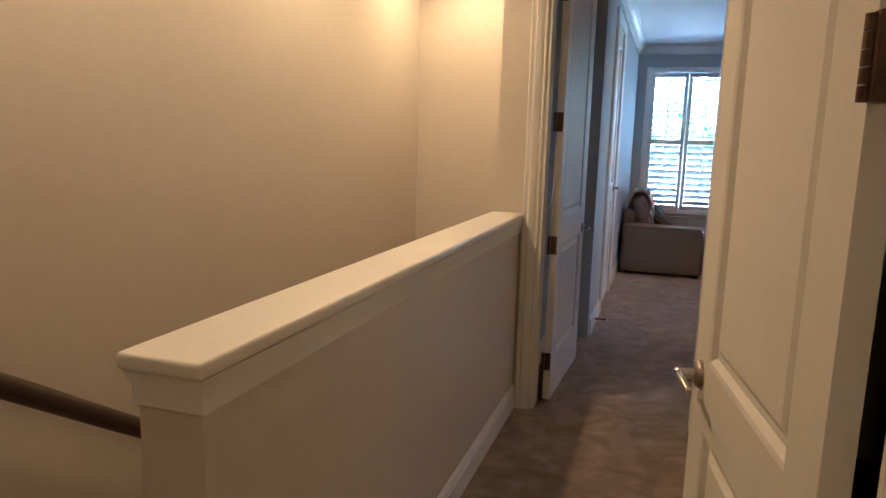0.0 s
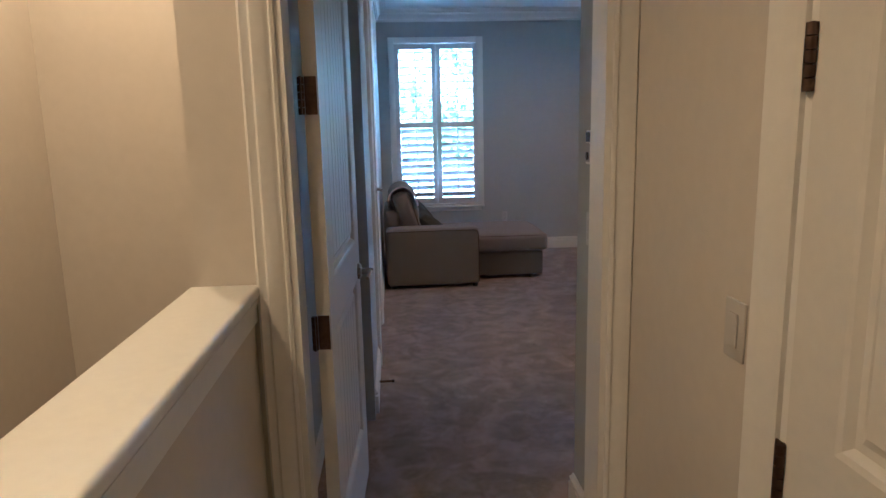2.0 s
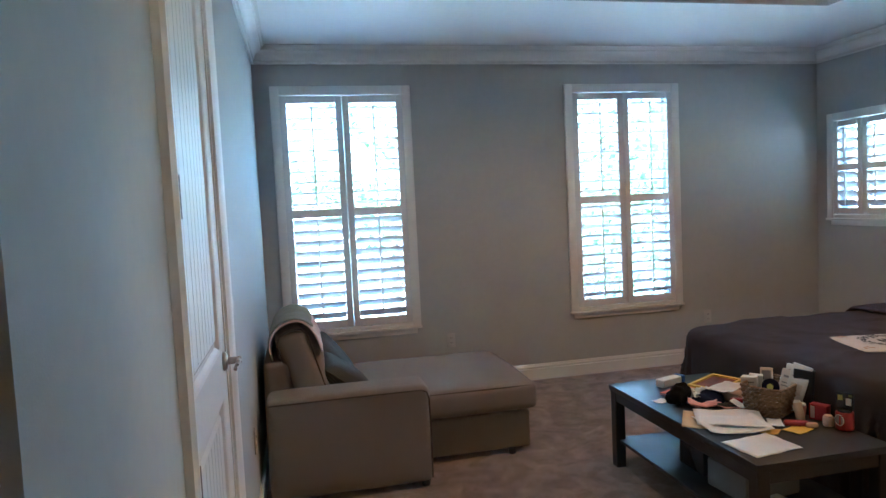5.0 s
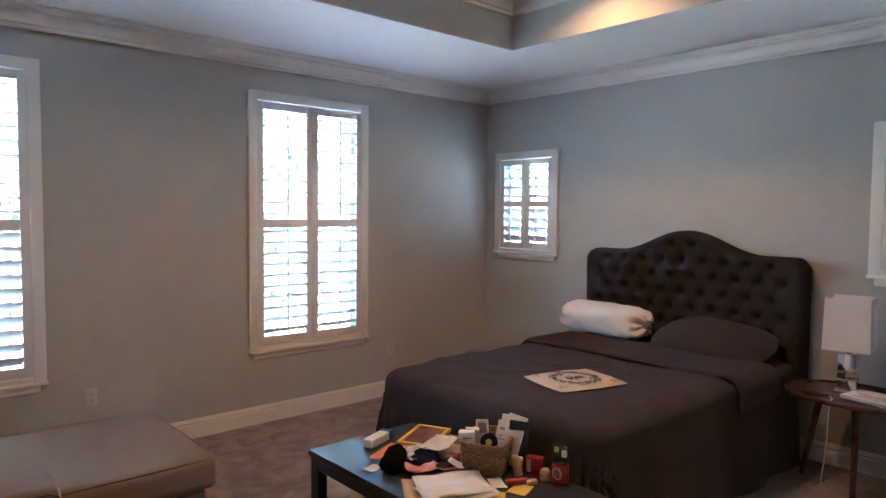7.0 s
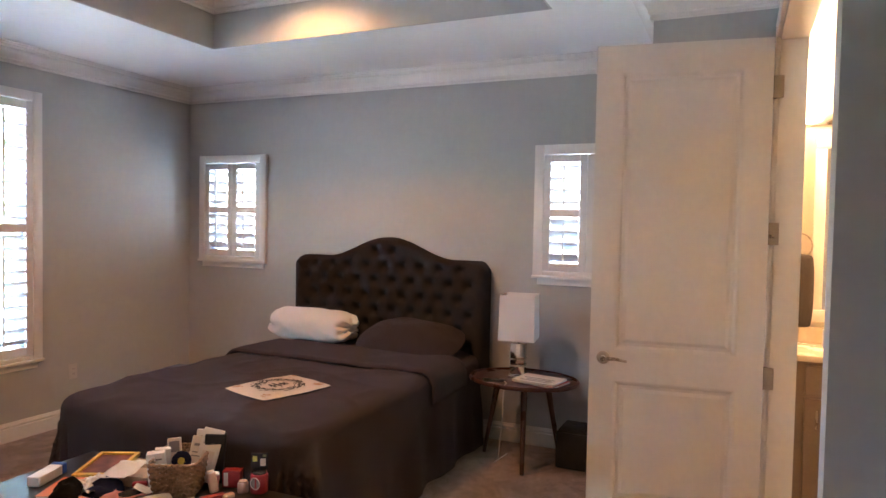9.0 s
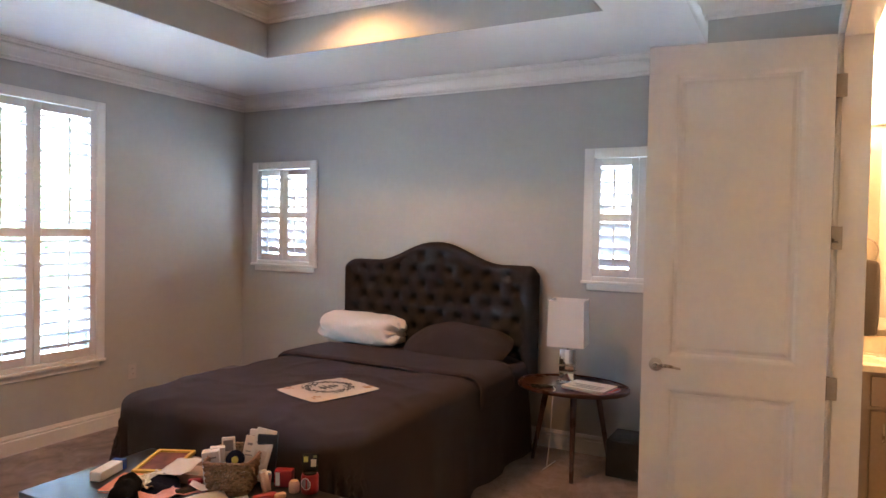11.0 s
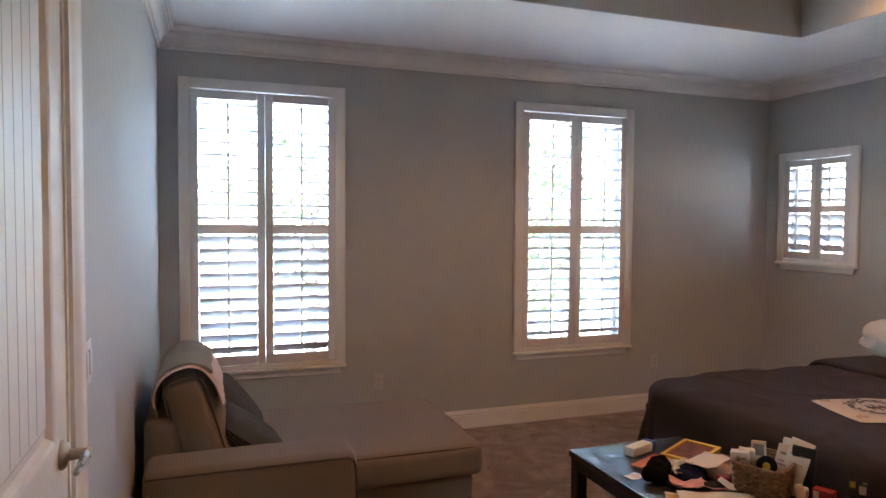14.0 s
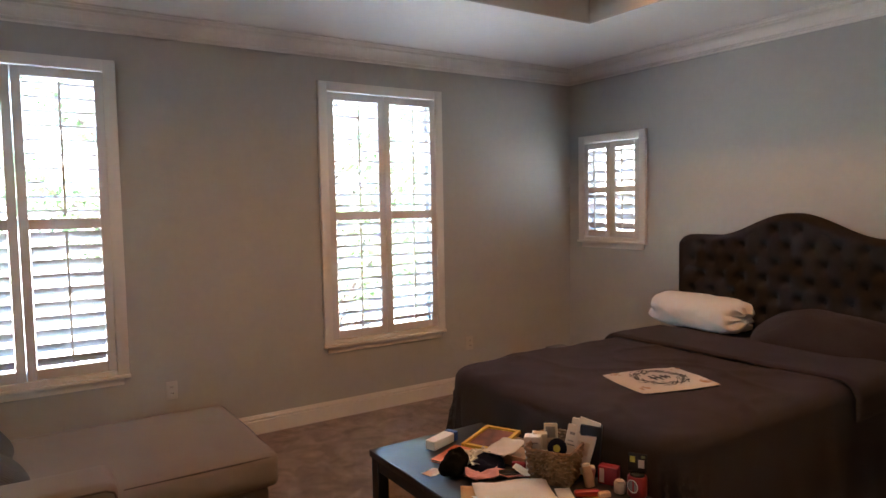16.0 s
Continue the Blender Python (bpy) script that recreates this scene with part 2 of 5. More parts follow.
def wall_y(bm, x0, x1, y0, y1, z0, z1, holes=()):
    at = y0
    for a, b, lo, hi in sorted(holes):
        if a > at:
            box(bm, x0, x1, at, a, z0, z1)
        if lo > z0:
            box(bm, x0, x1, a, b, z0, lo)
        if hi < z1:
            box(bm, x0, x1, a, b, hi, z1)
        at = b
    if y1 > at:
        box(bm, x0, x1, at, y1, z0, z1)
    return bm


# ---- structure ----
W1, W2 = (0.015, 0.972), (2.375, 3.312)     # window openings in the north wall, x
WZ = (0.57, 2.393)
W3, W4 = (10.55, 11.185), (7.435, 8.07)   # small windows in the east wall, y
WZS = (1.242, 2.085)
DH = 2.44
CD = (7.70, 8.51)                        # closet door, y
BD, BW, BY = (2.0, 3.58), 3.73, 6.645    # bathroom opening, x; return wall, x; wall face, y
JX, JY = 2.0, 6.60                       # jog of the south wall
ED = (-0.30, 0.54)                       # bedroom door, x
DA, DB = (2.83, 3.58), (3.85, 4.66)      # hall doors, y
VX, VXR, VY = -0.40, 0.63, 6.95          # entry recess

structure("wall_north", wall_x(bmesh.new(), XL - 0.3, XR + 0.2, YN, YN + 0.2, 0, TC + 0.2, [(*W1, *WZ), (*W2, *WZ)]), WALL, "grey painted bedroom wall with two tall windows")
structure("wall_east", wall_y(bmesh.new(), XR, XR + 0.2, 4.0, YN, 0, TC + 0.2, [(*W4, *WZS), (*W3, *WZS)]), WALL, "grey painted bedroom wall with two small windows")
structure("wall_west", wall_y(bmesh.new(), XL - 0.12, XL, VY, YN, 0, TC + 0.2, [(*CD, 0, DH)]), WALL, "grey painted bedroom wall with a closet door")
bm = bmesh.new()
wall_x(bm, VXR, JX, YS - 0.12, YS, 0, TC + 0.2)
box(bm, JX - 0.1, JX, DY + 0.12, YS - 0.12, 0, TC + 0.2)
box(bm, JX - 0.1, JX, YS, JY, 0, TC + 0.2)
structure("wall_south", bm, WALL, "grey painted bedroom wall stepping back")
structure("wall_bathroom_door", wall_x(bmesh.new(), JX + 0.002, XR, BY - 0.09, BY, 0, TC + 0.2, [(*BD, 0, DH)]), WALL, "grey bedroom wall with the bathroom doorway")
structure("wall_return", wall_y(bmesh.new(), BW, BW + 0.12, BY, 7.22, 0, HC + 0.1), WALL, "short grey wall return behind the bathroom door")
structure("wall_return_north", wall_x(bmesh.new(), BW + 0.12, XR, 7.10, 7.22, 0, HC + 0.1), WALL, "short grey wall return beside the nightstand")
structure("wall_entry_east", wall_y(bmesh.new(), VXR, VXR + 0.1, DY + 0.12, YS - 0.12, 0, TC + 0.2), WALL, "grey wall of the bedroom entry")
bm = wall_y(bmesh.new(), VX - 0.05, VX, DY + 0.12, VY, 0, TC + 0.2)
box(bm, VX, XL, VY - 0.10, VY, 0, TC + 0.2)
structure("wall_entry_west", bm, WALL, "grey wall behind the open bedroom door")
structure("wall_door", wall_x(bmesh.new(), VX - 0.05, JX, DY + 0.003, DY + 0.12, 0, TC + 0.2, [(*ED, 0, DH)]), HALLWALL, "wall with the bedroom doorway")
structure("wall_hall_east", wall_y(bmesh.new(), XH, XH + 0.12, -0.6, DY, 0, HC + 0.2, [(*DA, 0, DH), (*DB, 0, DH)]), HALLWALL, "cream hall wall with two doors")
structure("wall_stair_west", wall_y(bmesh.new(), SX - 0.12, SX, -0.6, SY, -2.8, HC + 0.2), HALLWALL, "cream stairwell wall")
structure("wall_stair_north", wall_x(bmesh.new(), SX - 0.12, VX - 0.05, SY, SY + 0.12, -2.8, HC + 0.2), HALLWALL, "cream stairwell end wall")
structure("wall_stair_east", wall_y(bmesh.new(), KX0, VX - 0.05, DY + 0.003, SY, -2.8, HC + 0.2), HALLWALL, "cream stairwell side wall")
structure("wall_stair_under", wall_y(bmesh.new(), KX0, KX1, KY0, DY, -2.8, -0.15), HALLWALL, "cream stairwell wall under the landing")
# unseen wall, run past the hall to seal the side rooms against daylight
structure("wall_hall_south", wall_x(bmesh.new(), SX - 0.12, XH + 1.7, -0.72, -0.6, 0, HC + 0.2), HALLWALL, "unseen cream wall at the hall's end, lengthened to keep daylight out")
structure("wall_closet_back", wall_y(bmesh.new(), XL - 0.9, XL - 0.8, VY, YN, 0, HC), WALL, "closet back wall")
# unseen wall that keeps daylight out of the rooms behind the hall doors
structure("wall_rooms_back", wall_y(bmesh.new(), XH + 1.6, XH + 1.7, -0.6, DY, 0, HC + 0.1), HALLWALL, "unseen wall closing the rooms off the hall against daylight")

bm = boxed(KX1 - 0.06, XR + 0.2, -0.7, YN + 0.2, -0.15, 0)
box(bm, SX - 0.12, KX1 - 0.06, -0.7, KY0 - 0.02, -0.15, 0)
structure("floor", bm, CARPET, "grey-brown cut pile carpet")

bm = bmesh.new()
for a in ((XL - 1, TX0, DY + 0.12, YN), (TX1, XR, DY + 0.12, YN), (TX0, TX1, DY + 0.12, TY0), (TX0, TX1, TY1, YN)):
    box(bm, *a, HC, TC)
box(bm, XL - 1, XR, DY + 0.12, YN, TC, TC + 0.15)
box(bm, SX, XH + 1.6, -0.6, DY + 0.12, HC, TC)
box(bm, SX, VX - 0.1, DY + 0.12, SY, HC, TC)
structure("ceiling", bm, CEIL, "white ceiling with a raised tray")

BATH = material("cream_bathroom_paint", (0.62, 0.56, 0.46), 0.55, spread=0.04, bump=0.1)
# south and west bathroom walls are added to stop the sun leaking in
structure("wall_bathroom_seal_south", wall_x(bmesh.new(), JX, XR, 3.9, 4.0, 0, HC + 0.1), BATH, "cream bathroom wall added to keep sunlight out")
structure("wall_bathroom_seal_west", wall_y(bmesh.new(), JX - 0.1, JX, 3.9, DY + 0.003, 0, HC + 0.1), BATH, "cream bathroom wall added to keep sunlight out")
structure("wall_bathroom_north", wall_x(bmesh.new(), BD[1] + 0.1, XR - 0.02, BY - 0.105, BY - 0.093, 0, HC), BATH, "cream bathroom wall added to keep sunlight out beside the doorway")
structure("wall_bathroom_east", wall_y(bmesh.new(), XR - 0.02, XR - 0.002, 4.0, BY - 0.107, 0, HC), BATH, "cream bathroom wall added to keep sunlight out behind the vanity")
# ceiling piece added to shut the sun out of the bathroom
structure("ceiling_bathroom", boxed(JX, XR, 3.9, DY + 0.12, HC, HC + 0.1), CEIL, "white bathroom ceiling piece added to keep sunlight out")
# unseen wall, added so that no sun leaks in below the landing
structure("wall_stair_seal", wall_x(bmesh.new(), SX, KX1, 2.72, 2.82, -2.8, -0.15), HALLWALL, "unseen cream wall under the landing, added to block sunlight")

# the raised tray's side faces wear the wall's paint
for a in ((TX1 - 0.012, TX1, TY0, TY1), (TX0, TX0 + 0.012, TY0, TY1), (TX0 + 0.012, TX1 - 0.012, TY1 - 0.012, TY1), (TX0 + 0.012, TX1 - 0.012, TY0, TY0 + 0.012)):
    structure("trim_tray_side", boxed(*a, HC + 0.002, TC), WALL, "grey painted side of the ceiling tray")

# knee wall
bm = boxed(KX0, KX1, KY0, DY, -0.15, 1.042)
structure("knee_wall", bm, HALLWALL, "low cream wall beside the stairwell")
bm = bmesh.new()
box(bm, KX0 - 0.022, KX1 + 0.022, KY0 - 0.03, DY - 0.001, 1.042, 1.074, 0.010, 3)
structure("knee_wall_cap", bm, TRIM, "white painted wooden cap with a rounded nose", True)
bm = bmesh.new()
sweep(bm, [(-0.001, 0.975), (-0.001, 1.042), (-0.018, 1.042), (-0.016, 1.03), (-0.008, 1.012), (-0.008, 0.975)], [(KX1, DY), (KX1, KY0), (KX0, KY0), (KX0, DY)][::-1])
structure("knee_wall_trim", bm, TRIM, "white cove moulding under the cap", True)

CROWN = [(0, -0.125), (0.014, -0.125), (0.017, -0.116), (0.012, -0.108), (0.012, -0.098), (0.026, -0.096), (0.028, -0.078), (0.038, -0.058), (0.058, -0.042), (0.078, -0.036), (0.080, -0.022), (0.092, -0.020), (0.096, -0.010), (0.110, -0.008), (0.110, 0.0), (0, 0.0)]
ROOM = [(XR, 7.22), (XR, YN), (XL, YN), (XL, VY), (VX, VY), (VX, DY + 0.12), (VXR, DY + 0.12), (VXR, YS), (JX - 0.1, YS), (JX - 0.1, JY), (JX, JY), (JX, BY), (BW, BY), (BW, 7.22)]
bm = bmesh.new()
sweep(bm, [(u, HC - 0.001 + z) for u, z in CROWN], ROOM, True)
structure("crown_moulding", bm, TRIM, "white crown moulding", True)
bm = bmesh.new()
sweep(bm, [(u, TC - 0.001 + z) for u, z in CROWN], [(TX1 - 0.012, TY0 + 0.012), (TX1 - 0.012, TY1 - 0.012), (TX0 + 0.012, TY1 - 0.012), (TX0 + 0.012, TY0 + 0.012)], True)
structure("tray_crown_moulding", bm, TRIM, "white crown moulding inside the ceiling tray", True)

BASE = [(0, 0.0), (0.016, 0.0), (0.016, 0.092), (0.008, 0.096), (0.008, 0.101), (0.014, 0.105), (0.014, 0.113), (0.006, 0.122), (0.005, 0.130), (0, 0.133)]
CW = 0.085
runs = [
    [(BD[1] + CW, BY), (BW, BY), (BW, 7.22), (XR, 7.22), (XR, YN), (XL, YN), (XL, CD[1] + CW)],
    [(XL, CD[0] - CW), (XL, VY), (VX, VY), (VX, DY + 0.14)],
    [(VXR, DY + 0.16), (VXR, YS), (JX - 0.1, YS), (JX - 0.1, JY), (JX, JY)],
    [(KX1, DY - 0.02), (KX1, KY0), (KX0, KY0)],
    [(XH, DB[1] + CW), (XH, DY - 0.02)],
    [(XH, DA[1] + CW), (XH, DB[0] - CW)],
]
for k, run in enumerate(runs):
    bm = bmesh.new()
    if k == 3:
        run = run[::-1]
        sweep(bm, [(-u, z) for u, z in BASE], run)
    else:
        sweep(bm, BASE, run)
    structure("baseboard", bm, TRIM, "white painted baseboard", True)


# ---- doors ----
CASING = [(0.0, 0.0), (0.0, 0.011), (0.008, 0.015), (0.013, 0.011), (0.020, 0.013), (0.030, 0.022), (0.054, 0.025), (0.060, 0.019), (0.067, 0.020), (0.078, 0.024), (0.085, 0.018), (0.085, 0.0)]


def casing(bm, width, height):
    """Casing round an opening from (0, 0) to (width, height) in the xz plane, proud towards -y."""
    path = [(0, 0), (0, height), (width, height), (width, 0)]
    rings = []
    for i, (x, z) in enumerate(path):
        sx = -1 if x == 0 else 1
        rings.append([bm.verts.new((x + sx * u, -v, z + (u if i in (1, 2) else 0))) for u, v in CASING])
    m = len(CASING)
    for q, r in zip(rings, rings[1:]):
        for k in range(m):
            bm.faces.new((q[k], q[(k + 1) % m], r[(k + 1) % m], r[k]))
    bm.faces.new(rings[0])
    bm.faces.new(rings[-1][::-1])
    return bm


def jamb(bm, width, height, depth):
    box(bm, -0.003, 0.018, -0.002, depth + 0.002, 0, height)
    box(bm, width - 0.018, width + 0.003, -0.002, depth + 0.002, 0, height)
    box(bm, 0.018, width - 0.018, -0.002, depth + 0.002, height - 0.018, height + 0.003)
    return bm


def door_frame(name, m, width, depth, label):
    """An Empty with jambs and casing on both faces. Opening from x 0 to width; the near face is y 0."""
    ob = thing(name, m, label, "door frame")
    ob["kind"] = "structure"
    part("jamb", jamb(bmesh.new(), width, DH, depth), TRIM, ob)
    part("casing", casing(bmesh.new(), width, DH), TRIM, ob)
    bm = casing(bmesh.new(), width, DH)
    bmesh.ops.transform(bm, matrix=Matrix.Translation((0, depth, 0)) @ Matrix.Diagonal((1, -1, 1, 1)), verts=bm.verts)
    part("casing", bm, TRIM, ob)
    return ob


def leaf_panel(bm, x0, x1, z0, z1, depth, y, side, grooves, arch):
    """A recessed panel with a moulded edge on one face. side: -1 faces -y, 1 faces +y."""
    n = 10 if arch else 1
    def ring(inset, yy):
        pts = [(x0 + inset, z0 + inset), (x1 - inset, z0 + inset)]
        w = x1 - x0
        for i in range(n + 1):
            f = i / n
            rise = arch * math.sin(math.pi * f)
            pts.append((x1 - inset - f * (w - 2 * inset), z1 - inset - arch + rise))
        return [bm.verts.new((px, y + side * yy, pz)) for px, pz in pts]
    r = [ring(0, 0), ring(0.010, -0.003), ring(0.020, -depth), ring(0.034, -depth), ring(0.05, -depth * 0.45)]
    for p, q in zip(r, r[1:]):
        for i in range(len(p)):
            bm.faces.new((p[i], p[(i + 1) % len(p)], q[(i + 1) % len(p)], q[i]))
    bm.faces.new(r[-1])


def door_leaf(name, m, width, label, front_grooves=0, back_grooves=0, knuckle=-1, lift=0.0, inset=0.0, knob=0.93):
    """Leaf in the xz plane from the hinge edge x 0 to width, 40 mm thick about y 0. Knob near x = width."""
    t = 0.020
    ob = thing(name, m, label, "door")
    st = 0.115
    bm = bmesh.new()
    h = DH - 0.025
    rails = [(0.0, 0.24), (0.82 + lift, 0.97 + lift), (h - 0.13, h)]
    box(bm, 0, st, -t, t, 0, h)
    box(bm, width - st, width, -t, t, 0, h)
    for a, b in rails:
        box(bm, st, width - st, -t, t, a, b)
    part("frame", bm, DOORP, ob, smooth=False)
    for nm, a, b, arch in (("upper_panel", 0.97 + lift, h - 0.13, 0.0), ("lower_panel", 0.24, 0.82 + lift, 0.0)):
        bm = bmesh.new()
        leaf_panel(bm, st, width - st, a, b, 0.015, -t, -1, front_grooves, arch)
        leaf_panel(bm, st, width - st, a, b, 0.015, t, 1, back_grooves, arch)
        p = part(nm, bm, DOORP, ob, smooth=False)
    grooved = [s for s, g in ((-1, front_grooves), (1, back_grooves)) if g]
    # thin grey strips draw the shade of plank grooves; the panel is not cut
    for side in grooved:
        for a, b in ((0.97 + lift, h - 0.13), (0.24, 0.82 + lift)):
            for i in range(1, 7):
                gx = st + 0.06 + (width - 2 * st - 0.12) * i / 7
                part("groove_shade", boxed(gx - 0.002, gx + 0.002, side * (t - 0.0071) - 0.0006, side * (t - 0.0071) + 0.0006, a + 0.055, b - 0.055), GROOVE_SHADE, ob, smooth=False)
    for side in (-1, 1):
        bm = bmesh.new()
        mm = Matrix.Translation((width - 0.065, side * t, knob)) @ pose(0, 0, 0, 90 if side < 0 else -90)
        lathe(bm, [(0.032, 0), (0.032, 0.006), (0.027, 0.012), (0.013, 0.016), (0.011, 0.045), (0.014, 0.05), (0.010, 0.058)], 20, mm)
        k = part("handle", bm, NICKEL, ob, "brushed nickel lever handle")
        bm = bmesh.new()
        rod(bm, (width - 0.065, side * (t + 0.048), knob), (width - 0.12, side * (t + 0.052), knob + 0.004), 0.010, 0.008)
        rod(bm, (width - 0.12, side * (t + 0.052), knob + 0.004), (width - 0.175, side * (t + 0.047), knob - 0.005), 0.008, 0.006)
        part("lever", bm, NICKEL, k)
    for z in (0.22, 0.88, 1.54, 2.20):
        bm = bmesh.new()
        for s in range(5):
            rod(bm, (inset - 0.004, knuckle * (t + 0.006), z - 0.050 + s * 0.020), (inset - 0.004, knuckle * (t + 0.006), z - 0.032 + s * 0.020), 0.009, n=10)
        box(bm, -0.003, 0.0, -t + 0.004, t - 0.004, z - 0.05, z + 0.05)
        box(bm, inset - 0.022, inset - 0.003, knuckle * (t + 0.004) - 0.002, knuckle * (t + 0.004) + 0.002, z - 0.05, z + 0.05)
        part("hinge", bm, BRONZE, ob, "oil-rubbed bronze hinge")
    return ob


# darker door grey, standing for the shade inside the plank grooves
GROOVE_SHADE = material("groove_shadow_line", (0.40, 0.39, 0.37), 0.6, spread=0.05)

door_frame("door_frame_bedroom", pose(ED[0], DY, 0), ED[1] - ED[0], 0.12, "white moulded bedroom door casing")
door_frame("door_frame_closet", pose(XL, CD[0], 0, 0, 0, 90), CD[1] - CD[0], 0.12, "white moulded closet door casing")
bf = thing("door_frame_bathroom", pose(0, 0, 0), "white moulded bathroom door casing", "door frame")
bf["kind"] = "structure"
part("jamb", boxed(BD[1] - 0.018, BD[1] + 0.003, BY - 0.108, BY + 0.002, 0, DH), TRIM, bf, smooth=False)
part("head_jamb", boxed(BD[0], BD[1] - 0.018, BY - 0.108, BY + 0.002, DH - 0.018, DH + 0.003), TRIM, bf, smooth=False)
part("casing", boxed(BD[1] - 0.006, BD[1] + CW, BY + 0.001, BY + 0.022, 0, DH, 0.006, 2), TRIM, bf)
part("head_casing", boxed(BD[0], BD[1] + CW, BY + 0.001, BY + 0.022, DH, DH + CW, 0.006, 2), TRIM, bf)
door_frame("door_frame_hall", pose(XH, DA[1], 0, 0, 0, -90), DA[1] - DA[0], 0.12, "white moulded hall door casing")
door_frame("door_frame_hall_second", pose(XH, DB[1], 0, 0, 0, -90), DB[1] - DB[0], 0.12, "white moulded hall door casing")

LW = 0.77
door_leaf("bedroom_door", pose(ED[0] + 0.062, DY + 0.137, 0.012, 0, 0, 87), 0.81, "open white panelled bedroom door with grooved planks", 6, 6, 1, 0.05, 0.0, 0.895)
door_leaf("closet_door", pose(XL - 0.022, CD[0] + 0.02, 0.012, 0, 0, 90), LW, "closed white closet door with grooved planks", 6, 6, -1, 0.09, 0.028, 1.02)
leaf = door_leaf("bathroom_door", pose(BD[1] - 0.035, BY + 0.03, 0.012, 0, 0, 98), LW, "open white two-panel bathroom door folded back to the wall", 0, 0)
for z in (0.22, 0.88, 1.54, 2.20):
    p = part("hinge_plate", boxed(-0.046, -0.004, 0.0, 0.004, z - 0.05, z + 0.05, 0.001, 1), NICKEL, leaf, "brushed nickel hinge plate")
    p.matrix_parent_inverse = pose(0, 0, 0, 0, 0, -8.5) @ pose(0, -0.012, 0)
door_leaf("hall_door", pose(XH - 0.05, DA[0] + 0.03, 0.012, 0, 0, 99.5), 0.71, "white hall door standing ajar", 0, 0, 1)
door_leaf("hall_door", pose(XH + 0.016, DB[1] - 0.02, 0.012, 0, 0, -90), LW, "closed white hall door with bronze hinges", 0, 0)


# ---- windows with plantation shutters ----
def louver_mesh(length):
    bm = bmesh.new()
    prof = [(0.044 * math.cos(a), 0.0065 * math.sin(a)) for a in [2 * math.pi * i / 10 for i in range(10)]]
    a = [bm.verts.new((-length / 2, y, z)) for y, z in prof]
    b = [bm.verts.new((length / 2, y, z)) for y, z in prof]
    for i in range(10):
        bm.faces.new((a[i], a[(i + 1) % 10], b[(i + 1) % 10], b[i]))
    bm.faces.new(a[::-1])
    bm.faces.new(b)
    return finish("louver", bm, SHUT, True)


def shutter_window(name, m, width, height, mid, n_up, n_lo, tilt_up, tilt_lo, label):
    """Opening from (0, 0) to (width, height) in the xz plane of the wall face y 0; the room is at -y."""
    ob = thing(name, m, label, "window")
    ob["kind"] = "structure"
    bm = bmesh.new()
    c = 0.055
    for a in ((-c, 0.012, -0.02, height + c), (width - 0.012, width + c, -0.02, height + c)):
        box(bm, a[0], a[1], -0.028, 0.0, a[2], a[3], 0.004)
    box(bm, 0.012, width - 0.012, -0.026, 0.0, height - 0.012, height + c, 0.004)
    box(bm, 0.012, width - 0.012, -0.026, 0.0, -0.02, 0.012, 0.004)
    part("casing", bm, TRIM, ob)
    part("sill", boxed(-c - 0.006, width + c + 0.006, -0.040, 0.0, -0.040, -0.02, 0.005), TRIM, ob)
    bm = bmesh.new()
    box(bm, -c + 0.03, width + c - 0.03, -0.014, 0.0, -0.085, -0.040, 0.004)
    part("apron", bm, TRIM, ob)
    # outer sash
    bm = bmesh.new()
    for a in ((0, 0.04, 0, height), (width - 0.04, width, 0, height), (0.04, width - 0.04, 0, 0.04), (0.04, width - 0.04, height - 0.04, height), (0.04, width - 0.04, height * 0.5 - 0.02, height * 0.5 + 0.02)):
        box(bm, a[0], a[1], 0.10, 0.14, a[2], a[3])
    part("sash_frame", bm, TRIM, ob, smooth=False)
    for a, b in ((0.04, height * 0.5 - 0.02), (height * 0.5 + 0.02, height - 0.04)):
        p = part("pane", boxed(0.04, width - 0.04, 0.118, 0.122, a, b), GLASS, ob, smooth=False)
        p.visible_shadow = False
    gap = 0.0012
    pw = (width - 0.024 - 2 * gap) / 2
    st, top, midh, bot = 0.050, 0.056, 0.062, 0.060
    if height < 1.2:
        top, midh, bot = 0.050, 0.055, 0.055
    z0, z1 = 0.014, height - 0.018
    length = pw - 2 * st - 0.004
    lm = louver_mesh(length)
    for k in range(2):
        px = 0.012 + k * (pw + 2 * gap)
        bm = bmesh.new()
        for a in ((px, px + st, z0, z1), (px + pw - st, px + pw, z0, z1), (px + st, px + pw - st, z0, z0 + bot), (px + st, px + pw - st, z1 - top, z1), (px + st, px + pw - st, mid - midh / 2, mid + midh / 2)):
            box(bm, a[0], a[1], -0.022, 0.008, a[2], a[3], 0.003, 1)
        pan = part("shutter_panel", bm, SHUT, ob)
        cx = px + pw / 2
        for lo, hi, n, tilt in ((mid + midh / 2, z1 - top, n_up, tilt_up), (z0 + bot, mid - midh / 2, n_lo, tilt_lo)):
            step = (hi - lo) / n
            for i in range(n):
                lv = new("louver", lm)
                lv.parent = pan
                lv.matrix_local = pose(cx, -0.007, lo + step * (i + 0.5), tilt + random.uniform(-2, 2))
            d = 0.044 * math.cos(radians(tilt)) + 0.008
            bm = boxed(cx - 0.0065, cx + 0.0065, -0.007 - d - 0.006, -0.007 - d + 0.005, lo + 0.02, hi - 0.02, 0.002, 1)
            part("tilt_rod", bm, SHUT, pan)
    return ob


tall = "white plantation shutters over a tall window, upper louvers open"
shutter_window("window_1", pose(W1[0], YN, WZ[0]), W1[1] - W1[0], WZ[1] - WZ[0], 0.912, 10, 10, -14, -42, tall)
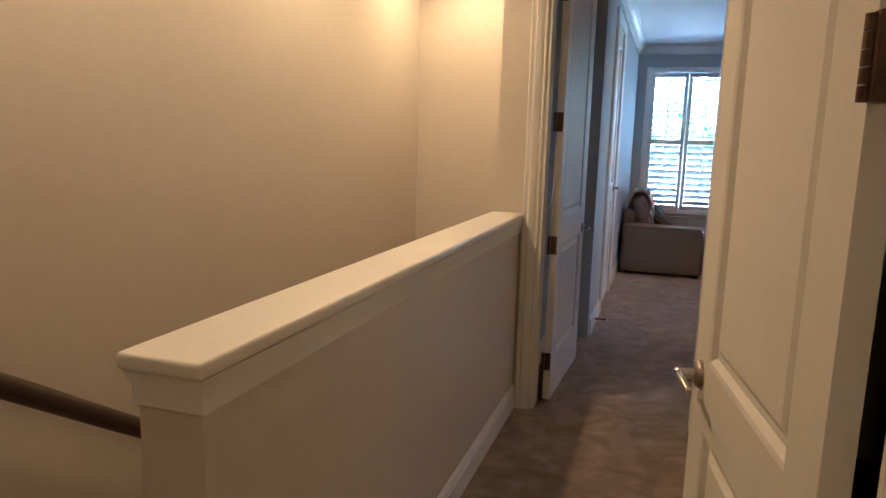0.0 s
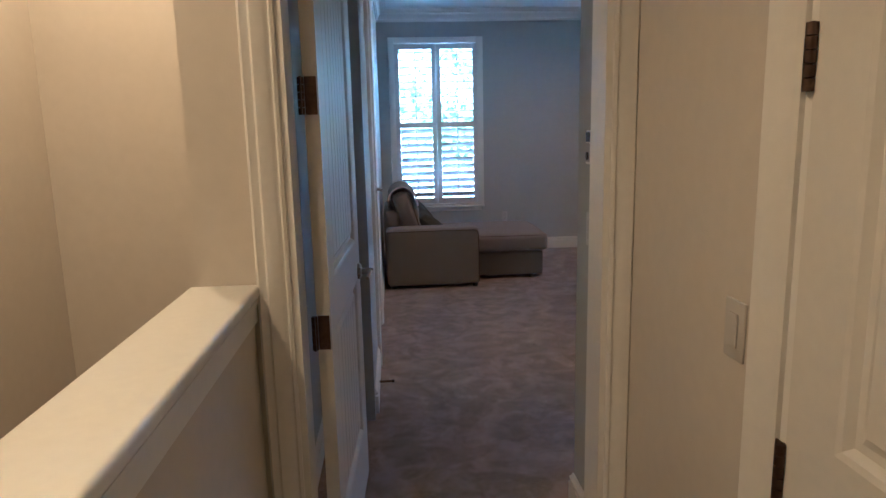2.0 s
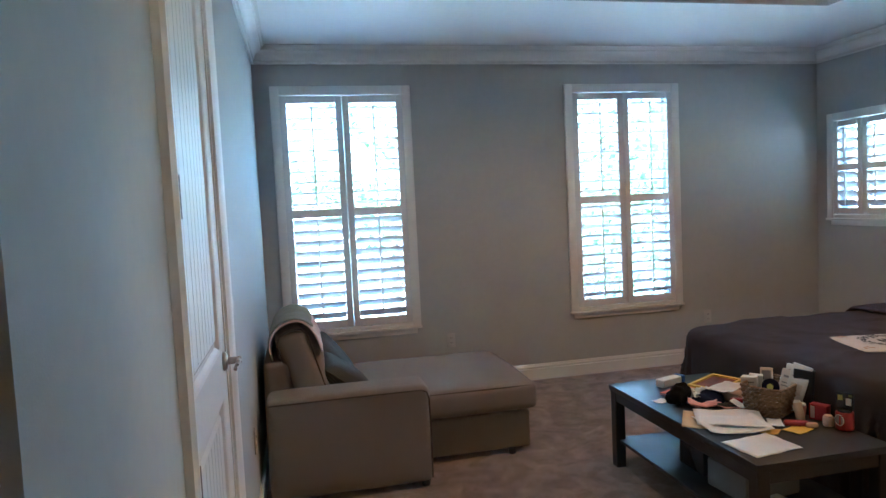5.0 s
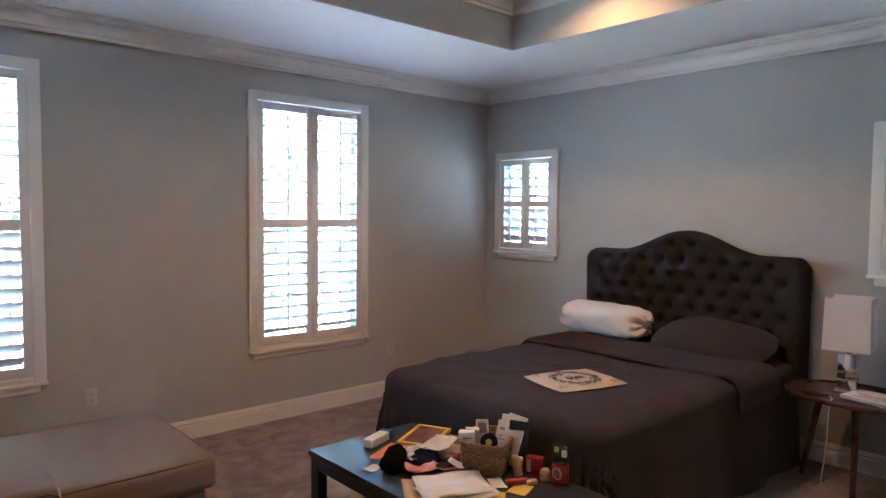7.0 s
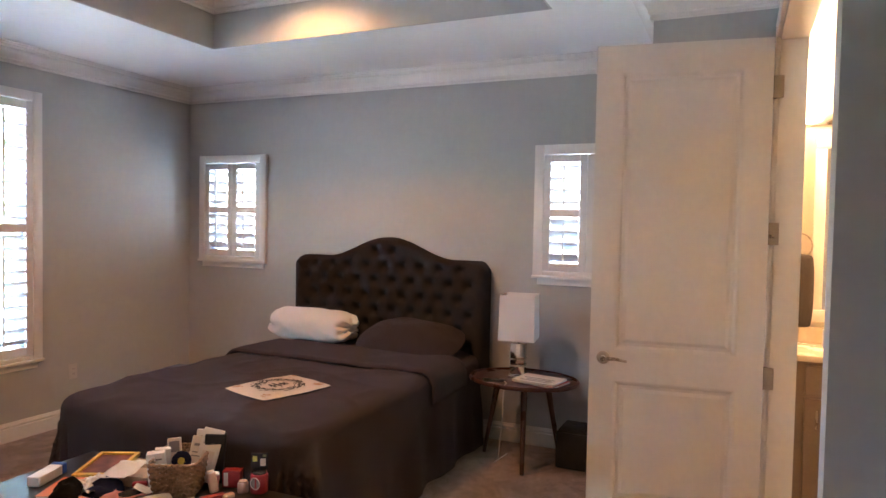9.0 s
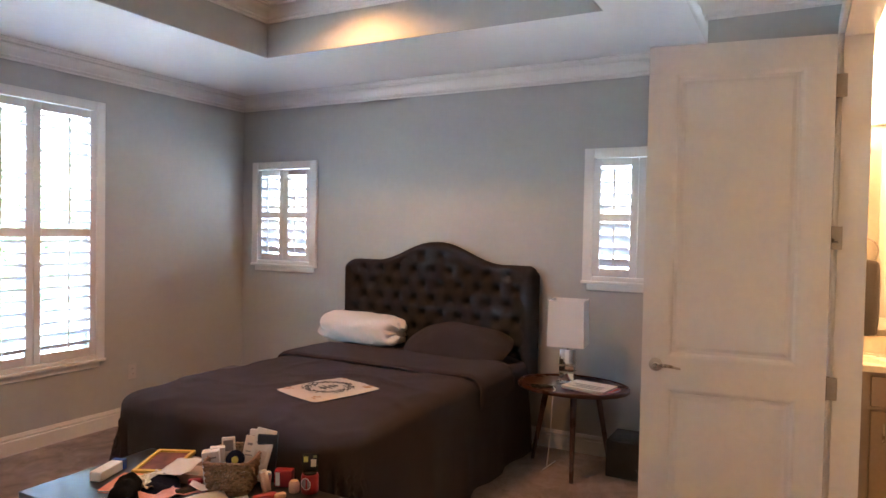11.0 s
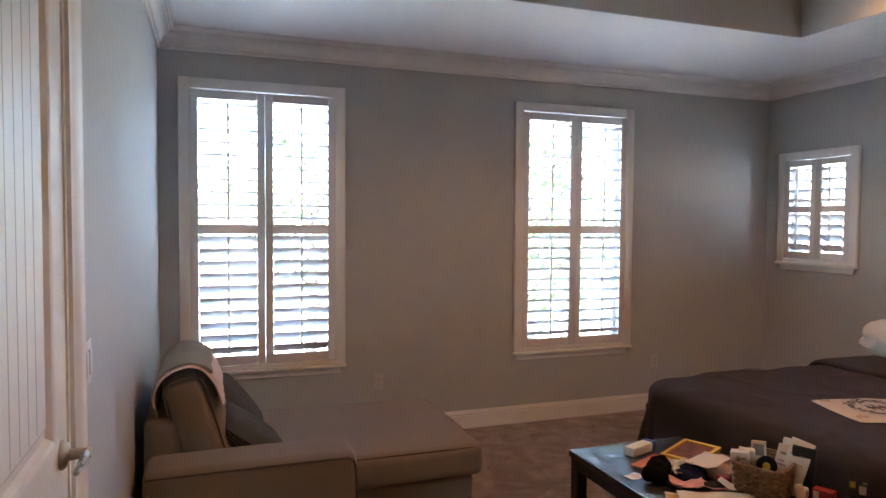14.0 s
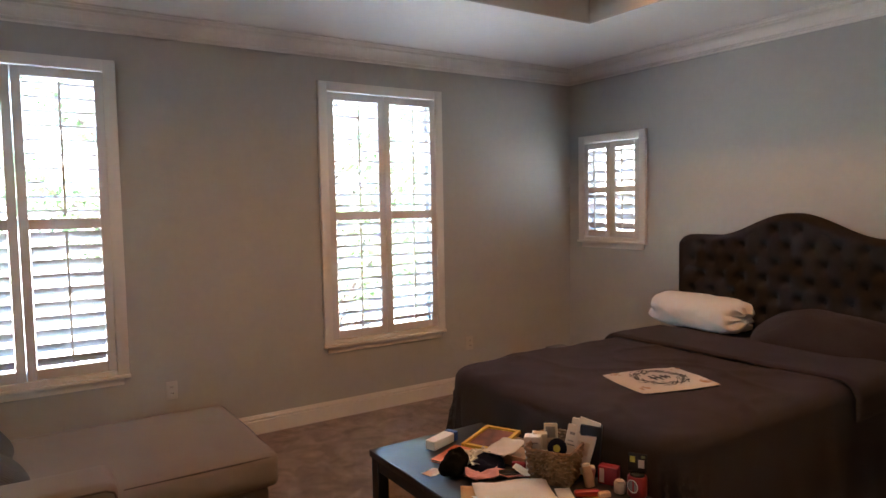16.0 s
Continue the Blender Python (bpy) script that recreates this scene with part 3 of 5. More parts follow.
shutter_window("window_2", pose(W2[0], YN, WZ[0]), W2[1] - W2[0], WZ[1] - WZ[0], 0.915, 10, 10, -13, -30, tall)
small = "white plantation shutters over a small window beside the bed"
shutter_window("window_3", pose(XR, W3[1], WZS[0], 0, 0, -90), W3[1] - W3[0], WZS[1] - WZS[0], 0.42, 4, 4, -24, -42, small)
shutter_window("window_4", pose(XR, W4[1], WZS[0], 0, 0, -90), W4[1] - W4[0], WZS[1] - WZS[0], 0.42, 4, 4, -24, -42, small)


# ---- stairs ----
for i in range(13):
    y0, z1 = KY0 + i * 0.265, -0.18 * (i + 1)
    bm = boxed(SX + 0.001, KX0 - 0.001, y0, y0 + 0.30, max(z1 - 0.5, -2.75), z1, 0.012, 2)
    structure("stair_step", bm, CARPET, "carpeted stair step going down", True)
structure("floor_lower", boxed(SX - 0.1, KX1, 2.0, SY + 0.1, -2.85, -2.75), CARPET, "carpet at the foot of the stairs")

rail = thing("handrail", pose(0, 0, 0), "dark-stained wooden handrail fixed to the stairwell wall", "handrail")
ra, rb = Vector((SX + 0.075, 2.75, 1.06)), Vector((SX + 0.075, 6.2, -1.29))
bm = bmesh.new()
d = (rb - ra).normalized()
up = Vector((1, 0, 0)).cross(d)
prof = [(0.028 * math.cos(a), 0.034 * math.sin(a)) for a in [2 * math.pi * k / 14 for k in range(14)]]
rings = [[bm.verts.new(p + Vector((u, 0, 0)) + up * v) for u, v in prof] for p in (ra, rb)]
for k in range(14):
    bm.faces.new((rings[0][k], rings[0][(k + 1) % 14], rings[1][(k + 1) % 14], rings[1][k]))
bm.faces.new(rings[0])
bm.faces.new(rings[1][::-1])
part("rail", bm, HANDRAIL, rail)
for f in (0.12, 0.5, 0.88):
    p = ra.lerp(rb, f)
    bm = bmesh.new()
    rod(bm, p + Vector((0, 0, -0.03)), p + Vector((-0.03, 0, -0.07)), 0.007)
    rod(bm, p + Vector((-0.03, 0, -0.07)), p + Vector((-0.072, 0, -0.07)), 0.007)
    rod(bm, p + Vector((-0.066, 0, -0.07)), p + Vector((-0.0745, 0, -0.07)), 0.028)
    part("bracket", bm, BRONZE, rail, "dark bronze bracket")


# ---- wall fittings ----
def wall_plate(name, m, label, kind, gangs=1):
    """On the plane y 0, proud towards -y, centred on the origin."""
    ob = thing(name, m, label, kind)
    w = 0.035 + 0.023 * (gangs - 1)
    part("plate", boxed(-w, w, -0.006, 0, -0.057, 0.057, 0.003, 2), OUTLETP, ob)
    for g in range(gangs):
        cx = (g - (gangs - 1) / 2) * 0.046
        if kind == "outlet":
            for z in (-0.02, 0.02):
                r = part("receptacle", boxed(cx - 0.016, cx + 0.016, -0.009, -0.006, z - 0.014, z + 0.014, 0.002, 1), OUTLETP, ob)
                for dx in (-0.006, 0.006):
                    part("slot", boxed(cx + dx - 0.0015, cx + dx + 0.0015, -0.0096, -0.009, z - 0.004, z + 0.006), DARKPLASTIC, r, smooth=False)
        else:
            part("rocker", boxed(cx - 0.016, cx + 0.016, -0.011, -0.006, -0.033, 0.033, 0.003, 2), OUTLETP, ob)
    return ob


wall_plate("outlet", pose(1.27, YN, 0.40), "white plastic power outlet on the grey wall", "outlet")
wall_plate("outlet", pose(3.62, YN, 0.40), "white plastic power outlet on the grey wall", "outlet")
wall_plate("outlet", pose(XL, 9.42, 0.42, 0, 0, 90), "white plastic power outlet on the grey wall", "outlet")
wall_plate("light_switch", pose(XL, 8.72, 1.17, 0, 0, 90), "white double rocker light switch beside the closet door", "switch", 2)
wall_plate("light_switch", pose(XH, 4.82, 1.08, 0, 0, -90), "white rocker light switch on the hall wall", "switch", 1)

th = thing("thermostat", pose(VXR, 5.838, 1.385, 0, 0, -90) @ Matrix.Diagonal((0.52, 0.6, 0.63, 1)), "white wall thermostat with a dark display", "thermostat")
part("housing", boxed(-0.052, 0.052, -0.024, 0, -0.088, 0.088, 0.006, 3), PLASTIC, th)
part("display", boxed(-0.040, 0.040, -0.0265, -0.024, 0.028, 0.078, 0.001, 1), DARKPLASTIC, th, "dark display", False)
part("face", boxed(-0.040, 0.040, -0.0262, -0.024, -0.075, 0.022, 0.001, 1), material("grey_plastic", (0.34, 0.35, 0.37), 0.4), th, "grey printed face", False)
bm = lathe(bmesh.new(), [(0.021, 0), (0.021, 0.006), (0.017, 0.009), (0.012, 0.009)], 24, pose(0, -0.0262, -0.045, 90))
part("dial", bm, DARKPLASTIC, th, "dark round button")

wall_plate("light_switch", pose(VXR, 5.77, 1.11, 0, 0, -90), "wide white four-gang rocker switch plate by the bedroom door", "switch", 4)


ds = thing("door_stop", pose(XL + 0.016, 7.22, 0.06), "dark spring door stop on the baseboard", "door stop")
part("spring", rod(bmesh.new(), (0, 0, 0), (0.07, 0, 0), 0.007, 0.006, 10), BRONZE, ds)
part("tip", rod(bmesh.new(), (0.07, 0, 0), (0.082, 0, 0), 0.009, 0.008, 10), DARKPLASTIC, ds)


def downlight(x, y, z):
    ob = thing("ceiling_downlight", pose(x, y, z), "white round recessed ceiling downlight, placed out of view", "downlight", "recessed downlights")
    bm = bmesh.new()
    prof = [(0.062, -0.001), (0.086, -0.001), (0.088, -0.004), (0.084, -0.008), (0.066, -0.006), (0.062, -0.004)]
    rings = [[bm.verts.new((r * math.cos(2 * math.pi * k / 28), r * math.sin(2 * math.pi * k / 28), h)) for k in range(28)] for r, h in prof]
    for q, w in zip(rings, rings[1:] + rings[:1]):
        for k in range(28):
            bm.faces.new((q[k], q[(k + 1) % 28], w[(k + 1) % 28], w[k]))
    part("trim_ring", bm, PLASTIC, ob)
    part("lens", lathe(bmesh.new(), [(0.062, -0.003), (0.062, -0.001)], 28), LENS, ob, "glowing warm lens")
    return ob


LENS = glow_material("lamp_lens", (1.0, 0.72, 0.42), 0.4)
# housings sit out of view; the last one belongs to the added hall lamp
for cx, cy, watts in STAIR_AND_FILL_CANS:
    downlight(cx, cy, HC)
for cx, cy, watts in TRAY_AND_FILL_CANS:
    downlight(cx, cy, TC)


# ---- soft things ----
def cushion(bm, w, d, h, m, puff=0.5, nx=22, ny=18, seed=0, wrinkle=0.006, corner=4.0, taper=0.06):
    """A stuffed cushion: w by d in plan, h thick at the middle, centred on the origin."""
    grid = {}
    for side in (1, -1):
        for i in range(nx + 1):
            for j in range(ny + 1):
                u, v = 2 * i / nx - 1, 2 * j / ny - 1
                if side < 0 and (abs(u) == 1 or abs(v) == 1):
                    grid[side, i, j] = grid[1, i, j]
                    continue
                e = (1 - abs(u) ** corner) * (1 - abs(v) ** corner)
                z = side * h / 2 * (max(0, e) ** puff)
                pull = 1 - taper * (u * u * v * v)
                n = noise.noise(Vector((u * 2.1 + seed, v * 2.1, side * 2 + seed))) * wrinkle * (1 if e > 0.02 else 0.2)
                grid[side, i, j] = bm.verts.new(m @ Vector((u * w / 2 * pull, v * d / 2 * pull, z + side * n)))
    for side in (1, -1):
        for i in range(nx):
            for j in range(ny):
                q = [grid[side, i, j], grid[side, i + 1, j], grid[side, i + 1, j + 1], grid[side, i, j + 1]]
                bm.faces.new(q if side > 0 else q[::-1])
    return bm


def slab(bm, x0, x1, y0, y1, z0, z1, r, bulge=0.012, seed=0, seg=4):
    """An upholstered block with rounded edges and faces that swell and sag a little."""
    b2 = boxed(x0, x1, y0, y1, z0, z1, r, seg)
    bmesh.ops.subdivide_edges(b2, edges=[e for e in b2.edges if e.calc_length() > 0.08], cuts=9, use_grid_fill=True)
    c = Vector(((x0 + x1) / 2, (y0 + y1) / 2, (z0 + z1) / 2))
    s = Vector(((x1 - x0) / 2, (y1 - y0) / 2, (z1 - z0) / 2))
    for v in b2.verts:
        p = v.co - c
        q = [min(1, abs(p[k]) / s[k]) for k in range(3)]
        k = max(range(3), key=lambda a: abs(p[a]) / s[a])
        others = [a for a in range(3) if a != k]
        f = (1 - q[others[0]] ** 2.5) * (1 - q[others[1]] ** 2.5)
        v.co[k] += math.copysign(bulge * f, p[k])
        v.co += Vector([noise.noise(v.co * 5 + Vector((seed, a * 7, 0))) * 0.004 for a in range(3)])
    me = bpy.data.meshes.new("tmp")
    b2.to_mesh(me)
    b2.free()
    bm.from_mesh(me)
    bpy.data.meshes.remove(me)
    return bm


def piping(bm, pts, r=0.0045, closed=False, n=6):
    pts = [Vector(p) for p in pts]
    rings = []
    for i, p in enumerate(pts):
        t = (pts[min(i + 1, len(pts) - 1)] - pts[max(i - 1, 0)]).normalized()
        a = t.orthogonal().normalized()
        b = t.cross(a)
        rings.append((p, t))
    frame_a = rings[0][1].orthogonal().normalized()
    loops = []
    for p, t in rings:
        frame_a = (frame_a - t * frame_a.dot(t)).normalized()
        b = t.cross(frame_a)
        loops.append([bm.verts.new(p + frame_a * r * math.cos(2 * math.pi * k / n) + b * r * math.sin(2 * math.pi * k / n)) for k in range(n)])
    for q, w in zip(loops, loops[1:]):
        for k in range(n):
            bm.faces.new((q[k], q[(k + 1) % n], w[(k + 1) % n], w[k]))
    return bm


# sofa with chaise
SY0, SA, SXR, SCX, SYN = 9.58, 9.83, 0.735, 1.43, 10.78
sofa = thing("sofa", pose(0, 0, 0), "taupe fabric sofa with a long chaise seat under the window", "sofa")
arm = part("arm", slab(bmesh.new(), -0.11, SXR, SY0, SA, 0.03, 0.552, 0.035, 0.008, 1), SOFA, sofa)
part("piping", piping(bmesh.new(), [(-0.10, SY0 + 0.004, 0.530), (0.3, SY0 - 0.001, 0.534), (SXR - 0.045, SY0 + 0.004, 0.532), (SXR - 0.016, SY0 + 0.008, 0.517), (SXR - 0.004, SY0 + 0.010, 0.482), (SXR - 0.002, SY0 + 0.010, 0.3), (SXR - 0.004, SY0 + 0.012, 0.05)]), PIPING, arm)
part("base", slab(bmesh.new(), 0.02, SCX - 0.035, SA + 0.06, SYN, 0.03, 0.258, 0.018, 0.004, 2, 3), SOFA, sofa)
seat = part("chaise_cushion", slab(bmesh.new(), 0.05, SCX, SA + 0.002, SYN + 0.01, 0.274, 0.432, 0.035, 0.016, 3), SOFA, sofa)
part("piping", piping(bmesh.new(), [(0.78, SA + 0.010, 0.419), (1.1, SA + 0.006, 0.421), (SCX - 0.03, SA + 0.012, 0.417), (SCX - 0.008, SA + 0.04, 0.417), (SCX - 0.003, 10.3, 0.421), (SCX - 0.010, SYN - 0.02, 0.417)]), PIPING, seat)
part("back_frame", slab(bmesh.new(), -0.125, 0.03, SA - 0.02, SYN + 0.02, 0.05, 0.70, 0.035, 0.008, 4), SOFA, sofa)
m = pose(0.092, 10.12, 0.625, 0, 0, 0) @ pose(0, 0, 0, 0, -16, 0)
bm = slab(bmesh.new(), -0.09, 0.09, -0.30, 0.34, -0.24, 0.245, 0.05, 0.035, 5)
bmesh.ops.transform(bm, matrix=m, verts=bm.verts)
back = part("back_cushion", bm, SOFA, sofa)
edge = [(0.082, -0.295, z) for z in (-0.2, -0.05, 0.1, 0.2)] + [(0.06, -0.297, 0.236), (0.0, -0.297, 0.25), (-0.06, -0.297, 0.236), (-0.085, -0.295, 0.2), (-0.085, -0.295, 0.0)]
bm = piping(bmesh.new(), edge)
bmesh.ops.transform(bm, matrix=m, verts=bm.verts)
part("piping", bm, PIPING, back)
for x, y in ((-0.06, 9.63), (0.70, 9.63), (1.28, 10.70), (1.28, 9.9)):
    part("foot", rod(bmesh.new(), (x, y, 0.0), (x, y, 0.034), 0.022, 0.026), BLACKWOOD, sofa)


def throw(bm, m, x0, x1, y0, y1, drop_a, drop_b, r, seed, n=44, k=16):
    """A folded blanket laid over a ridge along y: hangs drop_a on one side and drop_b on the other."""
    def shape(s):
        if s < -r * 1.57:
            return (-r, -(-s - r * 1.57))
        if s > r * 1.57:
            return (r, -(s - r * 1.57))
        a = s / r
        return (r * math.sin(a), r * math.cos(a) - r * 0.0)
    rows = []
    for j in range(k + 1):
        f = j / k
        y = y0 + (y1 - y0) * f
        row = []
        for i in range(n + 1):
            s = -drop_a + (drop_a + drop_b) * i / n
            x, z = shape(s)
            w = noise.noise(Vector((s * 9 + seed, y * 14, seed))) * 0.007
            hang = 0.02 * noise.noise(Vector((y * 10, seed, 0))) * (1 if i in (0, n) else 0)
            row.append(bm.verts.new(m @ Vector((x * (1 + w * 8) + w, y + 0.01 * noise.noise(Vector((s * 7, y * 3, seed))), z + w + hang))))
        rows.append(row)
    for p, q in zip(rows, rows[1:]):
        for i in range(n):
            bm.faces.new((p[i], p[i + 1], q[i + 1], q[i]))
    return bm


def thicken(ob, t):
    mod = ob.modifiers.new("thickness", "SOLIDIFY")
    mod.thickness = t
    mod.offset = 1
    return ob


bm = throw(bmesh.new(), m @ pose(0, 0, 0.162), 0, 0, -0.315, 0.24, 0.20, 0.28, 0.128, 3)
thicken(single("throw_blanket", bm, PINK, pose(0, 0, 0), "folded pale pink throw draped over the sofa back cushion", "blanket"), 0.006)
bm = throw(bmesh.new(), m @ pose(0.0, 0, 0.172), 0, 0, -0.285, 0.30, 0.26, 0.16, 0.136, 8)
thicken(single("throw_blanket", bm, GREYTHROW, pose(0, 0, 0), "folded grey-green throw lying over the pink one", "blanket"), 0.006)
bm = cushion(bmesh.new(), 0.36, 0.38, 0.15, pose(0.315, 10.05, 0.525) @ pose(0, 0, 0, 4, 38, 12), 0.45, seed=4)
single("throw_pillow", bm, KNIT, pose(0, 0, 0), "dark grey striped knit throw pillow on the sofa", "pillow")
bm = cushion(bmesh.new(), 0.38, 0.38, 0.14, pose(0.27, 10.47, 0.55) @ pose(0, 0, 0, 0, 52, -6), 0.45, seed=9)
single("throw_pillow", bm, KNIT, pose(0, 0, 0), "dark grey striped knit throw pillow on the sofa", "pillow")


# ---- bed ----
BX0, BX1, BY0, BY1, BZ = 2.46, 4.62, 8.46, 10.02, 0.655
bed = thing("bed", pose(0, 0, 0), "queen bed with a charcoal bedspread and tufted headboard", "bed")
part("mattress", boxed(BX0 + 0.07, BX1, BY0 + 0.06, BY1 - 0.06, 0.32, BZ - 0.02, 0.06, 4), WHITECLOTH, bed)
part("box_spring", boxed(BX0 + 0.09, BX1, BY0 + 0.08, BY1 - 0.08, 0.14, 0.315, 0.02, 2), HEADB, bed)
for x in (BX0 + 0.2, BX1 - 0.15):
    for y in (BY0 + 0.2, BY1 - 0.2):
        part("leg", rod(bmesh.new(), (x, y, 0.0), (x, y, 0.145), 0.02, 0.028), BLACKWOOD, bed)


def drape(bm, x0, x1, y0, y1, z, drop, nx, ny, seed, corner=0.17):
    """Cloth over a mattress with rounded foot corners: it hangs by drop at the foot and the sides."""
    r = 0.075
    rows = []
    for i in range(nx + 1):
        u = x0 - drop + (x1 - x0 + drop) * i / nx
        row = []
        for j in range(ny + 1):
            v = y0 - drop + (y1 - y0 + 2 * drop) * j / ny
            kx, ky = max(u, x0 + corner), min(max(v, y0 + corner), y1 - corner)
            dx, dy = u - kx, v - ky
            core = math.hypot(dx, dy)
            dist = core - (corner - r)
            wave = 0.009 * noise.noise(Vector((u * 2.2 + seed, v * 3.1, 1))) + 0.0045 * noise.noise(Vector((u * 7, v * 9 + seed, 2)))
            crease = abs(noise.noise(Vector((u * 2.6 + v * 1.4, v * 2.2 - u * 0.6, 7))))
            wave += 0.010 * max(0.0, 1 - crease * 7) + 0.006 * max(0.0, 1 - abs(noise.noise(Vector((u * 1.7 - v * 2.1, v * 1.6, 17)))) * 9)
            if dist <= 0:
                sag = 0.022 * (core / corner) ** 2
                row.append(bm.verts.new((u, v, z + wave - sag)))
                continue
            ex, ey = dx / core, dy / core
            cx, cy = kx + ex * (corner - r), ky + ey * (corner - r)
            top = z - 0.022 * (1 - r / corner) ** 2
            arc = r * math.pi / 2
            if dist < arc:
                a = dist / r
                out, down = r * math.sin(a), r * (1 - math.cos(a)) - wave * (1 - dist / arc)
            else:
                h = min(dist - arc, drop - 0.02)
                along = cx * abs(ey) + cy * abs(ex) + 0.35 * math.atan2(ey, ex)
                fold = 0.020 * math.sin(along * 13 + 2.6 * noise.noise(Vector((along * 2, seed, 0)))) + 0.020 * noise.noise(Vector((along * 7, seed, 3)))
                fold *= 1 + 0.9 * abs(ex * ey) * 2
                out, down = r + 0.045 * h + fold * min(1, h / 0.35), r + h
            row.append(bm.verts.new((cx + ex * out, cy + ey * out, max(0.006, top - down))))
        rows.append(row)
    for p, q in zip(rows, rows[1:]):
        for j in range(ny):
            bm.faces.new((p[j], p[j + 1], q[j + 1], q[j]))
    return bm


spread = part("bedspread", drape(bmesh.new(), BX0, BX1 - 0.02, BY0, BY1, BZ, 0.655, 130, 130, 2), CHARCOAL, bed)


def head_top(y):
    """Camelback outline."""
    f = abs(y - 9.27) / 0.835
    arch = 0.5 + 0.5 * math.cos(math.pi * min(1, f / 0.66))
    z = 1.305 + 0.157 * arch
    if f > 0.90:
        z -= 0.075 * ((f - 0.90) / 0.10) ** 2.2
    return z


def headboard():
    y0, y1, z0 = 8.437, 10.107, 0.42
    sy, sz = 0.157, 0.112
    buttons = []
    for r in range(12):
        z = 1.352 - r * sz
        k = -6
        while k <= 6:
            y = 9.27 + (k + (0 if r % 2 else 0.5)) * sy
            if y0 + 0.06 < y < y1 - 0.06 and z < head_top(y) - 0.055 and z > 0.55:
                buttons.append((y, z))
            k += 1
    bm = bmesh.new()
    ny, nz = 132, 84
    rows = []
    for i in range(ny + 1):
        y = y0 + (y1 - y0) * i / ny
        top = head_top(y)
        col = []
        for j in range(nz + 1):
            z = z0 + (top - z0) * j / nz
            near = min(((y - b[0]) / 1.0) ** 2 + ((z - b[1]) / 1.0) ** 2 for b in buttons)
            puff = 0.044 * (1 - math.exp(-near / (2 * 0.024 ** 2)))
            # diagonal pleats between neighbouring buttons
            a = ((y - 9.27) / sy + 0.5 + (1.352 - z) / (2 * sz)) % 1.0
            b = ((y - 9.27) / sy + 0.5 - (1.352 - z) / (2 * sz)) % 1.0
            pa, pb = min(a, 1 - a) * sy, min(b, 1 - b) * sy
            inside = min(y - y0, y1 - y, top - z)
            crease = (0.007 * math.exp(-(pa / 0.013) ** 2) + 0.007 * math.exp(-(pb / 0.013) ** 2)) if inside > 0.06 else 0
            edge = min(1.0, max(0.0, inside / 0.05))
            rim = math.sqrt(max(0, 1 - (1 - edge) ** 2))
            col.append(bm.verts.new((4.70 - (puff - crease) * rim - 0.028 * rim, y, z)))
        rows.append(col)
    for p, q in zip(rows, rows[1:]):
        for j in range(nz):
            bm.faces.new((p[j], p[j + 1], q[j + 1], q[j]))
    # sides and back
    backs = [[bm.verts.new((4.765, y0 + (y1 - y0) * i / ny, z)) for z in (z0, head_top(y0 + (y1 - y0) * i / ny))] for i in range(ny + 1)]
    for i in range(ny):
        bm.faces.new((rows[i][nz], rows[i + 1][nz], backs[i + 1][1], backs[i][1]))
        bm.faces.new((backs[i][0], backs[i][1], backs[i + 1][1], backs[i + 1][0]))
    for i in (0, ny):
        bm.faces.new([*rows[i], backs[i][1], backs[i][0]])
    return bm, buttons


bm, buttons = headboard()
hb = part("headboard", bm, HEADB, bed, "tufted charcoal linen headboard with a camelback top")
bmesh_button = lathe(bmesh.new(), [(0.011, 0), (0.0105, 0.004), (0.006, 0.008), (0.001, 0.009)], 10, pose(0, 0, 0, 0, -90, 0))
bmesh_data = finish("button", bmesh_button, HEADB, True)
for y, z in buttons:
    b = new("button", bmesh_data)
    b.parent = hb
    b.location = (4.676, y, z)
for y in (8.53, 10.05):
    part("headboard_leg", boxed(4.70, 4.76, y - 0.03, y + 0.03, 0.0, 0.43, 0.004, 1), HEADB, bed)

# top sheet folded over near the pillows
bm = bmesh.new()
n, k = 70, 16
rows = []
for i in range(k + 1):
    row = []
    for j in range(n + 1):
        v = BY0 - 0.15 + (BY1 - BY0 + 0.30) * j / n
        x = 3.78 + 0.50 * i / k + (0.05 * noise.noise(Vector((v * 2.2, 3, 0))) if i == 0 else 0)
        cy = min(max(v, BY0 + 0.07), BY1 - 0.07)
        dist = abs(v - cy)
        lift = 0.016 + 0.007 * noise.noise(Vector((x * 6, v * 5, 4))) + (-0.010 if i == 0 else 0)
        if dist < 0.11:
            a = dist / 0.07
            out, down = (0.07 + lift) * math.sin(min(a, 1.57)), 0.07 * (1 - math.cos(min(a, 1.57)))
        else:
            out, down = 0.07 + lift + 0.012, 0.07 + dist - 0.11
        row.append(bm.verts.new((x, cy + math.copysign(out, v - cy) if dist > 1e-6 else v, BZ + lift - down)))
    rows.append(row)
for p, q in zip(rows, rows[1:]):
    for j in range(n):
        bm.faces.new((p[j], p[j + 1], q[j + 1], q[j]))
sheet = part("folded_sheet", bm, CHARCOAL, bed, "charcoal sheet folded back near the pillows")
thicken(sheet, 0.012)

bm = cushion(bmesh.new(), 0.46, 0.82, 0.30, pose(4.44, 8.93, BZ + 0.075) @ pose(0, 0, 0, 0, -22, 0), 0.8, 34, 40, 2, 0.016, 2.0, 0.2)
for v in bm.verts:
    v.co.z += 0.004 * noise.noise(v.co * 14)
single("bed_pillow", bm, CHARCOAL, pose(0, 0, 0), "dark charcoal pillow resting against the headboard", "pillow")


